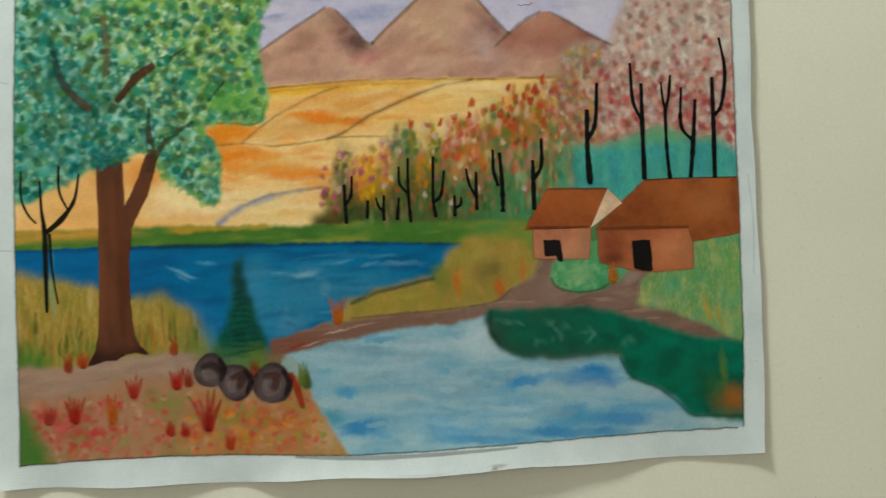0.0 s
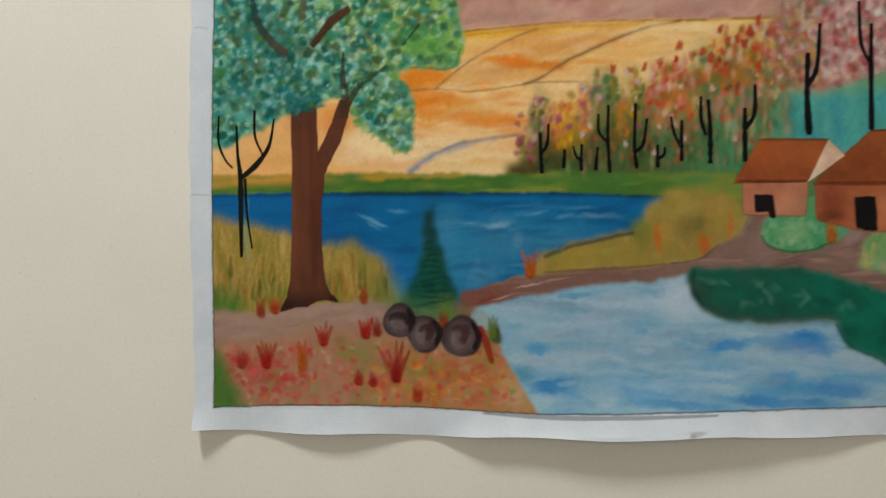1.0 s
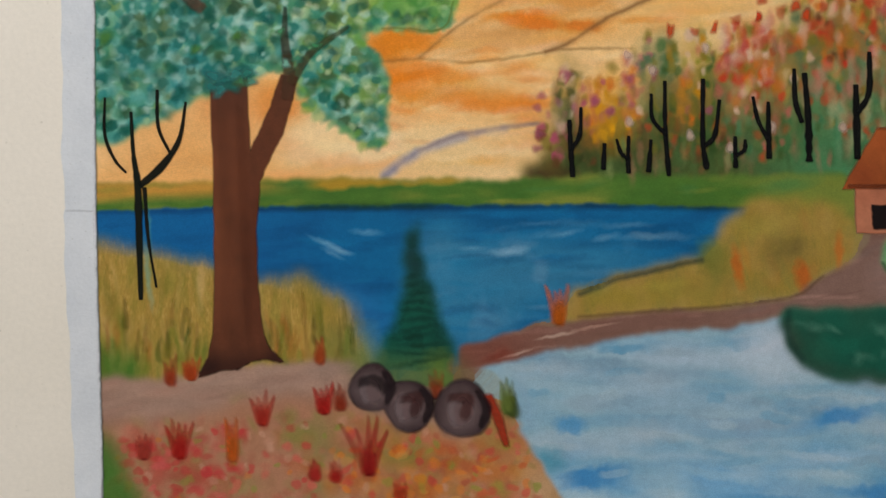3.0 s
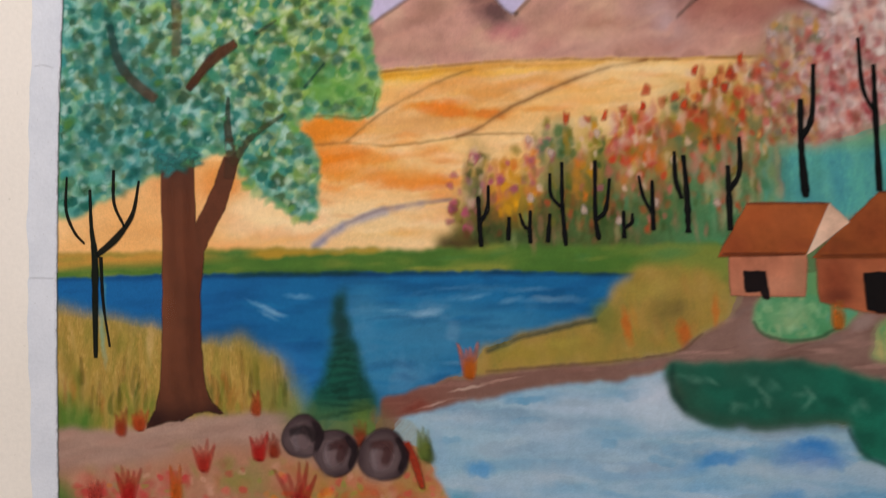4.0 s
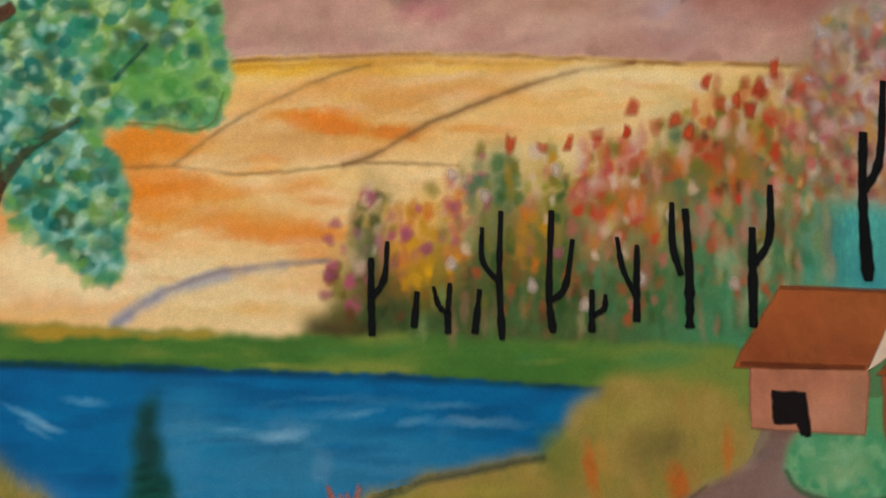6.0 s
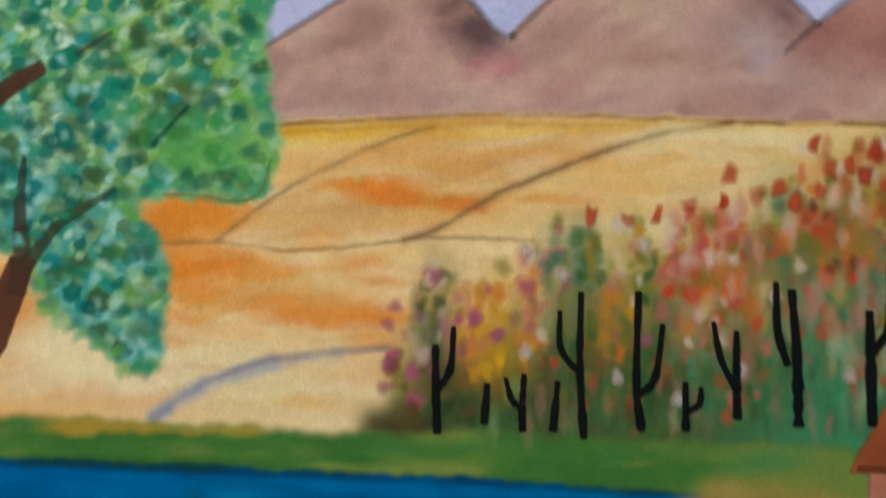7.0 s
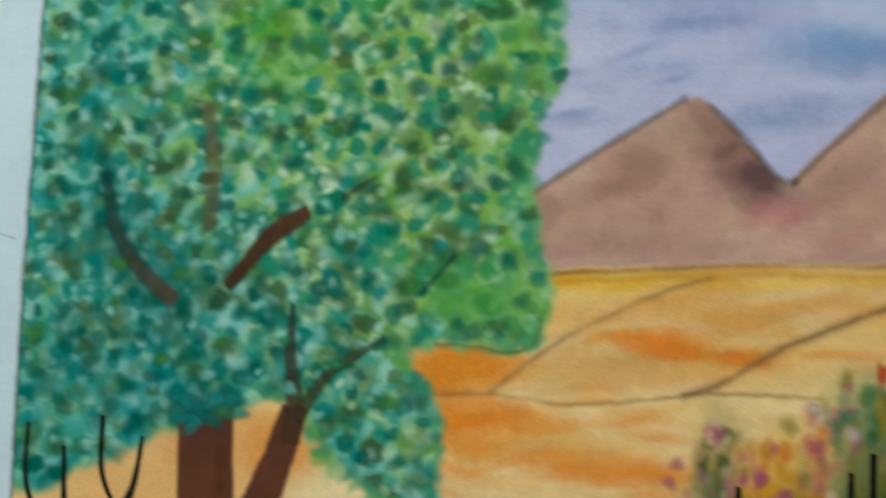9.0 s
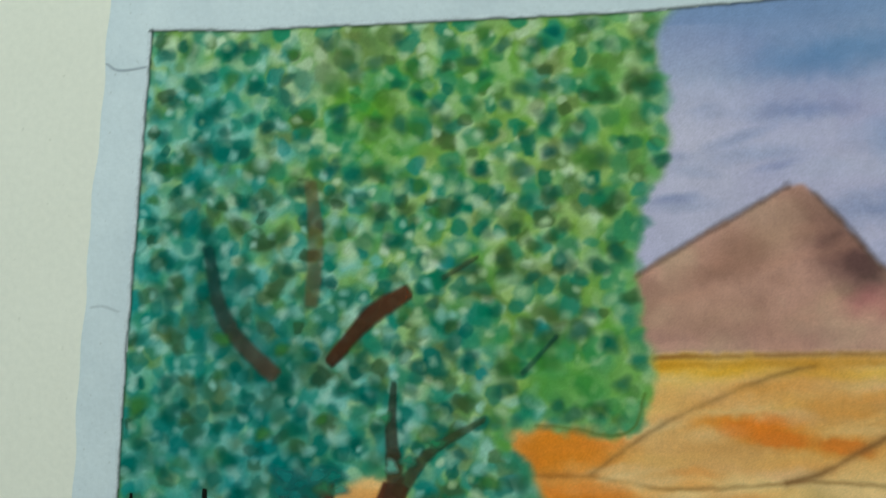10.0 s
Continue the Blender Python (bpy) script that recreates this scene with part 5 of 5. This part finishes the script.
for u0, u1, c in ((57, 56, (148, 94, 68)), (65, 65.5, (116, 68, 50))):
    trunk.stroke([(u0, 172), ((u0 + u1) / 2, 120), (u1, 76)], [1.5, 3.0, 1.5], c, 0.16, 0.36, 3.5)
tree = trunk.done("painted_tree", painting, "brown painted trunk with a forked limb")
Paint().stroke([(86, 175), (87, 188), (85.8, 200), (86.5, 214)], [6, 5, 3.2, 1.2], (120, 82, 62), 0.7, 0.5, 1.2, end=(74, 96, 80)).done("branch", tree, "thin grey-brown painted limb")
Paint().stroke([(88, 182), (97, 194), (113, 204)], [4, 2.8, 1.0], (112, 86, 62), 0.6, 0.52, 1.2, end=(96, 116, 80)).done("branch", tree)
Paint().stroke([(67, 220), (79, 233.5), (90.5, 241)], [3.4, 5.6, 4.6], (100, 68, 46), 0.85, 0.66, 1.3, end=(122, 82, 56)).done("branch", tree, "short thick brown painted branch")
Paint().stroke([(50, 216), (39, 226), (32, 237), (28, 254)], [4.6, 4.6, 4.2, 2.4], (130, 98, 78), 0.62, 0.64, 1.6, end=(30, 100, 96)).done("branch", tree, "brown and dark teal painted branch")
Paint().stroke([(60, 274), (62, 256), (61, 237)], [3.4, 5, 4], (150, 122, 84), 0.38, 0.62, 1.2).done("branch", tree)
Paint().stroke([(111, 251), (101, 245)], [0.8, 1.2], (95, 105, 80), 0.45, 0.62, 0.8).done("branch", tree)
Paint().stroke([(134, 228), (124, 217)], [0.8, 1.3], (50, 100, 95), 0.45, 0.62, 0.8).done("branch", tree)
for u, v in scatter(crown * (np.hypot(GU - 142, GV - 215) > 8), 10.0):
    c = [(46, 138, 116), (36, 130, 112), (92, 132, 84), (40, 134, 122), (108, 160, 84)][rng.integers(5)]
    big = rng.uniform(0.65, 1.25)
    Paint().dab(u, v, 2.7 * big, 2.1 * big, c, rng.uniform(-0.8, 0.8), rng.uniform(0.3, 0.65), rim=rng.uniform(0.8, 1.2), n=18, square=0.15, even=0.8).done("leaf_dab", tree)

# the bare sapling on the shore
sap = Paint().stroke([(17, 173), (17.5, 155), (19, 141), (19, 118), (19, 92)], [1.4, 1.8, 3.6, 3.4, 2.0], (34, 42, 26), 0.97, 0.5).done("painted_bare_sapling", painting, "dark painted leafless sapling")
for pts, w in (([(5.5, 180), (5, 164), (9, 153), (14, 147)], [1.0, 1.6, 1.4, 1.0]), ([(29, 182), (29, 166), (34, 154)], [1.6, 1.8, 1.2]),
               ([(41.5, 176), (38, 160), (30, 149), (20, 141)], [1.2, 2.2, 3.6, 3.0]), ([(22, 140), (23, 118), (26, 97)], [2.0, 1.5, 1.0])):
    Paint().stroke(pts, w, (36, 40, 26), 0.95, 0.54).done("branch", sap)

# stones
STONE, SHADE = (92, 74, 76), (62, 46, 50)


def stone(cu, cv, ru, rv, k, mark, *hollow):
    st = Paint().dab(cu, cv, ru, rv, STONE, 0.2, 0.95, 0.34 + k, 0.16, 26, even=0.3).done("painted_stone", painting, "dark grey-brown painted round stone")
    Paint().dab(cu - 0.8, cv - 1.0, ru * 0.72, rv * 0.74, (146, 126, 126), 0.3, 0.75, 0.46 + k, 0.8, 20, even=0.5).done("stone_face", st, "paler grey centre of a stone")
    Paint().stroke([(cu - ru * 0.3, cv - rv * 0.55), (cu - ru * 0.4, cv), (cu - ru * 0.2, cv + rv * 0.4)], [1.5, 2.6, 1.5], (164, 148, 150), 0.35, 0.50 + k, 1.6).done("stone_face", st)
    Paint().stroke(hollow, [2.4, 4.0, 3.4], mark, 0.55, 0.54 + k, 2.6).done("stone_hollow", st, "dark hollow brushed into a stone")
    Paint().stroke([(cu + ru * 0.55, cv + rv * 0.6), (cu + ru * 0.84, cv), (cu + ru * 0.6, cv - rv * 0.6)], [1.6, 3.4, 1.6], SHADE, 0.7, 0.56 + k, 1.6).done("stone_shade", st)


stone(118, 51, 9.8, 10.2, 0.0, (48, 34, 38), (113, 53.5), (119, 54), (124, 50))
stone(133, 43.2, 10.8, 10.8, 0.06, (100, 58, 56), (131, 46), (137, 46.5), (135, 40))
stone(155.5, 41, 12.2, 11.6, 0.12, (108, 66, 62), (151, 46), (158, 45), (156, 38))

# tufts of red and orange: four or five blades that spread from one foot
def tuft(cu, cv, tall, c, blades=5, spread=0.16, label="red and orange painted grass tuft"):
    t = Paint()
    for k in range(blades):
        off = k - (blades - 1) / 2
        lean_to = off * spread + rng.uniform(-0.05, 0.05)
        high = tall * rng.uniform(0.7, 1.05)
        t.stroke([(cu + off * 0.7, cv), (cu + off * 1.0 + lean_to * high * 0.4, cv + high * 0.5), (cu + off * 1.1 + lean_to * high, cv + high)], [2.8, 2.2, 0.5], c, rng.uniform(0.28, 0.6), 0.36 + 0.03 * k, 1.9)
    t.dab(cu, cv + tall * 0.18, 2.6, tall * 0.3, c, 0, 0.55, 0.34, 1.1, 16, even=0.6).done("painted_tuft", painting, label)


SCARLET, CRIMSON = (200, 60, 52), (186, 54, 50)
tuft(34, 25, 15, SCARLET)
tuft(70.5, 38, 13, (200, 76, 60), 4, 0.24)
tuft(97, 42, 11, SCARLET, 4)
tuft(104, 43, 9, (176, 78, 48), 3)
tuft(115, 16, 22, CRIMSON, 5, 0.2)
tuft(18, 25, 9, (198, 92, 78), 4)
tuft(57, 23, 18, (214, 122, 52), 3, 0.06)
tuft(101, 13, 7, SCARLET, 3)
tuft(92, 14, 7, (198, 72, 64), 3)
tuft(128, 4, 8, (204, 96, 60), 3)
tuft(197, 76, 14, (214, 128, 46), 4)
tuft(40, 58, 8, (206, 104, 56), 4, 0.2)
tuft(31, 56, 11, (190, 92, 54), 3)
tuft(96, 63, 9, (196, 104, 58), 2)
tuft(145, 47, 11, (176, 92, 54), 3)
tuft(174, 40, 14, (142, 156, 88), 3, 0.1, "olive green painted grass tuft")
tuft(176.5, 38, 12, (112, 128, 72), 2, 0.1, "olive green painted grass tuft")
Paint().stroke([(166.5, 46), (170, 37), (173, 26)], [3.0, 4.0, 2.0], (178, 76, 50), 0.8, 0.62, 1.8).done("painted_tuft", painting, "rust red slanting brush stroke beside a stone")

# upright blades of the shore grass
blades = Paint()
for u, v in scatter(grass * np.clip((92 - GV) / 12, 0.4, 1), 8.0):
    if v < 68:
        continue
    c = [(110, 115, 48), (90, 112, 46), (165, 120, 58), (140, 120, 55)][rng.integers(4)]
    blades.stroke([(u, v - 5), (u + rng.uniform(-0.5, 0.5), v), (u + rng.uniform(-1.2, 1.2), v + rng.uniform(4, 8))], [1.8, 1.4, 0.5], c, rng.uniform(0.1, 0.28), rng.uniform(0.2, 0.28), 1.8)
blades.done("painted_grass_blade", WASHES["painted_shore_grass"], "olive and straw grass strokes", "stuff")

# houses
h1 = Paint().fill([(319, 126), (353, 124.5), (351, 105.5), (318.5, 107.5)], (196, 138, 112), ((350, 112, 4, 14, (176, 138, 112), 0.6), (322, 122, 10, 4, (190, 128, 102), 0.5), (338, 110, 12, 5, (214, 164, 138), 0.5)), h=0.26, rim=1.4).done("painted_house", painting, "small brown painted cottage with a tan wall")
roof = Paint().fill([(329, 148.5), (365.5, 146.5), (352.5, 124.5), (314, 125.5)], (174, 108, 64), ((322, 130, 8, 7, (152, 84, 56), 0.6), (345, 140, 14, 8, (192, 120, 78), 0.5), (332, 143, 8, 6, (190, 112, 66), 0.5), (350, 128, 10, 4, (158, 92, 64), 0.5)), h=0.34, rim=1.4).done("roof", h1, "rust brown painted roof")
Paint().stroke([(316, 126), (335, 125), (352, 124.5)], [1.2, 1.5, 1.0], (134, 76, 52), 0.45, 0.44, 0.9).done("brush_mark", roof)
Paint().stroke([(329, 148.6), (346, 148), (364, 147)], [0.8, 1.0, 0.8], (130, 84, 62), 0.35, 0.44, 0.8).done("brush_mark", roof)
Paint().fill([(365.5, 146.5), (373, 137.5), (353.5, 124)], (226, 194, 172), ((356, 128, 5, 5, (236, 214, 196), 0.6),), h=0.40, rim=0.8).done("gable", h1, "pale tan painted gable")
Paint().fill([(325, 117.5), (334, 117), (335, 104.5), (333, 105), (331.5, 108.3), (325, 108.5)], (44, 30, 30), h=0.44, rim=0.9).done("door", h1, "black painted doorway")
h2 = Paint().fill([(358, 123), (414, 121), (413, 96), (388, 95.5), (377, 97.5), (358, 102.5)], (192, 126, 92), ((365, 112, 9, 13, (150, 84, 58), 0.8), (366, 104, 8, 4, (118, 64, 50), 0.65), (400, 108, 11, 10, (210, 148, 114), 0.7), (384, 119, 14, 4, (176, 108, 76), 0.5), (412, 104, 4, 14, (188, 140, 106), 0.5)),
                  h=0.27, rim=1.6).done("painted_house", painting, "larger brown painted cottage with a hipped roof")
roof = Paint().fill([(388, 150.5), (443.5, 148.5), (442, 115.5), (415, 112.5), (413, 120.5), (386, 121.5), (356, 122.5), (375, 139)], (172, 108, 63), ((384, 134, 12, 13, (150, 84, 54), 0.65), (425, 134, 14, 10, (196, 134, 94), 0.6), (404, 142, 12, 6, (186, 118, 78), 0.5), (430, 118, 14, 4, (158, 92, 64), 0.5), (366, 126, 8, 4, (140, 78, 54), 0.5), (441, 135, 3, 16, (140, 84, 62), 0.5)),
                    h=0.36, rim=1.4).done("roof", h2, "rust brown painted roof")
Paint().stroke([(360, 123), (386, 122), (412, 121)], [1.0, 1.4, 1.0], (130, 74, 52), 0.35, 0.46, 0.9).done("brush_mark", roof)
Paint().stroke([(388, 150.6), (415, 150.5), (443, 149)], [0.7, 0.8, 0.7], (110, 70, 54), 0.45, 0.46, 0.7).done("brush_mark", roof)
Paint().fill([(378, 114), (388.5, 114), (388.5, 96), (384, 96), (378.5, 98)], (34, 26, 26), h=0.44, rim=0.9).done("door", h2, "black painted doorway")
tuft(365, 91, 12, (208, 140, 66), 4, 0.06, "orange painted shrub between the cottages")

# trunks of the autumn wood and of the blossom wood: a stem and its fork
INK = (17, 19, 15)


def stem(points, w, fork):
    """A bare stem and, where it has one, its upward fork."""
    st = Paint().stroke(points, [w * 0.75, w, w * 1.05], INK, 0.97, 0.72, 0.5, 0.13).done("painted_bare_trunk", painting, "black painted tree stem with an upward fork" if fork else "short black painted tree stem")
    if fork:
        Paint().stroke(fork, [w * 0.55, w * 0.9, w * 0.7], INK, 0.97, 0.76, 0.5, 0.13).done("fork", st)


stem([(205, 159), (205, 147), (205.3, 135.5)], 2.2, [(210, 164), (209, 153), (205.5, 147)])
stem([(219, 148.5), (218, 138)], 2.0, None)
stem([(229, 151), (228.3, 142), (228.3, 136)], 1.8, [(224, 150), (225.5, 144.5), (228, 142)])
stem([(238, 149), (236.4, 136)], 2.0, None)
stem([(244.8, 173), (244, 153), (244.6, 134)], 2.0, [(239, 168), (239, 158), (244, 151)])
stem([(260.3, 173), (259, 148), (260, 136)], 2.2, [(266.5, 164), (264, 150), (260, 145.5)])
stem([(272, 148.5), (271.6, 136)], 2.0, [(276, 147), (275.5, 143), (272.5, 141)])
stem([(286, 162), (285.5, 150), (285.2, 139)], 2.2, [(280, 164.5), (281.5, 155), (285, 147)])
stem([(301, 173), (301.5, 155), (301, 137)], 2.7, [(297, 175), (296.8, 162), (299, 153)])
stem([(321, 167), (320.5, 152), (320, 137)], 3.0, [(327, 180), (326, 164), (321.5, 156)])
stem([(356, 196), (354.7, 174), (355, 150.5)], 3.4, [(363, 212), (360.5, 188), (355.5, 178)])
stem([(390, 210), (389, 185), (388, 151.5)], 2.8, [(384, 223), (384.3, 200), (389, 187)])
stem([(403.5, 193), (402.8, 170), (403.5, 151)], 2.4, [(408, 214), (406, 201), (403.5, 192)])
stem([(422, 198), (419, 172), (416, 151)], 2.6, [(414, 206), (412.5, 183), (419, 173)])
stem([(433, 211), (432, 183), (430.5, 150)], 2.8, [(439, 235), (441, 214), (437.5, 194), (433, 188)])
Paint().stroke([(402, 210), (402.5, 200), (403.5, 193)], [1.2, 1.6, 1.6], INK, 0.95, 0.76).done("painted_twig", painting, "black painted twig")

# foliage dabs of the autumn wood and the blossom wood
for u, v in ((286, 205), (275, 197), (284, 197.5), (293, 199), (299, 201), (309, 213), (313, 206), (325, 211), (322, 204), (318, 207), (248, 194), (266, 194), (258, 193), (310, 200), (303, 197), (330, 217)):
    Paint().dab(u, v, rng.uniform(1.1, 2.2), rng.uniform(1.5, 3.0), [(212, 84, 50), (204, 92, 62), (216, 104, 60)][rng.integers(3)], rng.uniform(-0.4, 0.4), rng.uniform(0.4, 0.85), h=0.62, rim=0.9, square=0.4, n=24, even=0.9).done("foliage_dab", WASHES["painted_wood"])
for u, v in ((194, 170), (192, 165), (191, 148), (192, 154), (205, 178), (216, 166), (222, 162), (231, 175), (262, 160)):
    Paint().dab(u, v, 1.8, 1.6, (200, 120, 142), 0.2, 0.5, h=0.63, rim=1.1, n=14, even=0.8).done("foliage_dab", WASHES["painted_wood"])
for u, v in ((229.5, 157), (230, 185), (254, 150), (270, 144), (287, 152), (315, 150), (240, 178), (262, 186)):
    Paint().dab(u, v, 1.6, 2.0, (228, 206, 192), 0.2, 0.55, h=0.64, rim=0.9, n=14, even=0.5).done("foliage_dab", WASHES["painted_wood"])
for u, v in scatter(blossom, 8.0):
    c = [(178, 100, 100), (190, 116, 112), (205, 150, 148), (226, 208, 204), (215, 190, 186), (170, 148, 135), (188, 125, 100)][rng.integers(7)]
    s = rng.uniform(0.7, 1.3)
    Paint().dab(u, v, 1.7 * s, 1.9 * s, c, rng.uniform(-0.7, 0.7), rng.uniform(0.25, 0.55), h=rng.uniform(0.2, 0.6), rim=1.1, square=0.2, n=14, even=1.0).done("petal_dab", WASHES["painted_blossom_wood"])

# pencilled ridges of the mountains, and two birds
for nm, pts in (("painted_mountain_west", [(157, 245.6), (165, 250.5), (174, 256), (190, 265.2), (198.5, 270.2)]), ("painted_mountain_west", [(205.5, 268), (214, 258.7), (222, 248.2), (227, 246)]),
                ("painted_mountain_middle", [(227, 246), (238, 256.3), (253.6, 269.6), (265, 281)]), ("painted_mountain_middle", [(285.6, 280.3), (296, 265.6), (305, 254), (311.5, 247)]),
                ("painted_mountain_east", [(303, 239.5), (311, 246.5), (322, 254.5), (331, 258.7)]), ("painted_mountain_east", [(338, 258), (347, 252.5), (360, 243.5), (374, 235)])):
    Paint().stroke(pts, [0.8, 1.3, 1.0], (108, 94, 80), 0.3, 0.3, 2.0, 0.35).done("ridge_line", WASHES[nm], "grey pencilled ridge")
for u, v in ((322, 264), (347, 270)):
    Paint().stroke([(u - 4, v + 0.5), (u - 2, v - 0.6), (u, v)], [0.5, 0.7, 0.5], (140, 130, 148), 0.45, 0.3).stroke([(u, v), (u + 3, v - 0.4), (u + 5, v + 1)], [0.5, 0.7, 0.4], (140, 130, 148), 0.45, 0.3).done("painted_bird", painting, "small dark painted bird stroke")

# white margin: painted shade of creases, a grey smear, painted shade of a fold
for pts, w, o in (([(-8, 313.5), (-5, 311.6), (-1, 311.3), (5, 312)], 0.5, 0.4), ([(-10, 236.3), (-6, 236.6), (-1, 235)], 0.5, 0.2), ([(-13, 131.8), (-8, 131.5), (-2, 131)], 0.6, 0.22), ([(449, 90), (451, 120), (450, 150)], 0.6, 0.14)):
    Paint().stroke(pts, [w * 0.6, w, w * 0.6], (176, 180, 188), o, 0.1, 1.0).done("crease_shade", painting, "faint grey line painted as the shade of a crease in the white margin")
Paint().stroke([(168, -3.6), (195, -5.6), (225, -6.6), (262, -6.4), (300, -5.2)], [0.8, 2.0, 2.4, 2.0, 0.8], (150, 156, 158), 0.4, 0.12, 1.2).done("margin_mark", painting, "grey smear under the pencilled border")
# brown dabs paint the shade in a fold notch of the lower edge
Paint().dab(289, -15, 4.2, 1.3, (186, 168, 156), 0.12, 0.3, 0.2, 1.0, 18).dab(286, -16.5, 2.0, 0.9, (168, 144, 130), 0.1, 0.3, 0.25, 1.0, 14).done("margin_mark", painting, "brownish dabs painted as the shade of a fold in the white margin")

# leaves hanging over the top of the trunk and its limb
for u, v, ru, rv, c in ((53, 182, 3.2, 2.4, (72, 150, 144)), (57, 180.5, 3.4, 2.2, (84, 158, 154)), (61.5, 182, 3.2, 2.6, (60, 138, 128)), (66, 184, 3.4, 2.4, (96, 150, 116)), (69, 187, 3, 2.2, (76, 152, 140)), (59, 185, 4, 2.6, (66, 144, 138)),
                        (64, 187, 4, 2.4, (84, 156, 150)), (54, 186.5, 4, 2.4, (78, 152, 148)), (71, 183, 2.2, 1.6, (110, 168, 150)), (86, 190, 2, 1.4, (150, 196, 180)), (91, 192, 2.4, 1.6, (90, 158, 130)), (84, 204, 1.8, 1.3, (104, 166, 128)), (99, 197, 2.2, 1.4, (96, 160, 120))):
    Paint().dab(u, v, ru, rv, c, rng.uniform(-0.5, 0.5), 0.75, 0.85 + rng.uniform(0, 0.1), 1.0, 16, even=1.2).done("leaf_dab", tree)
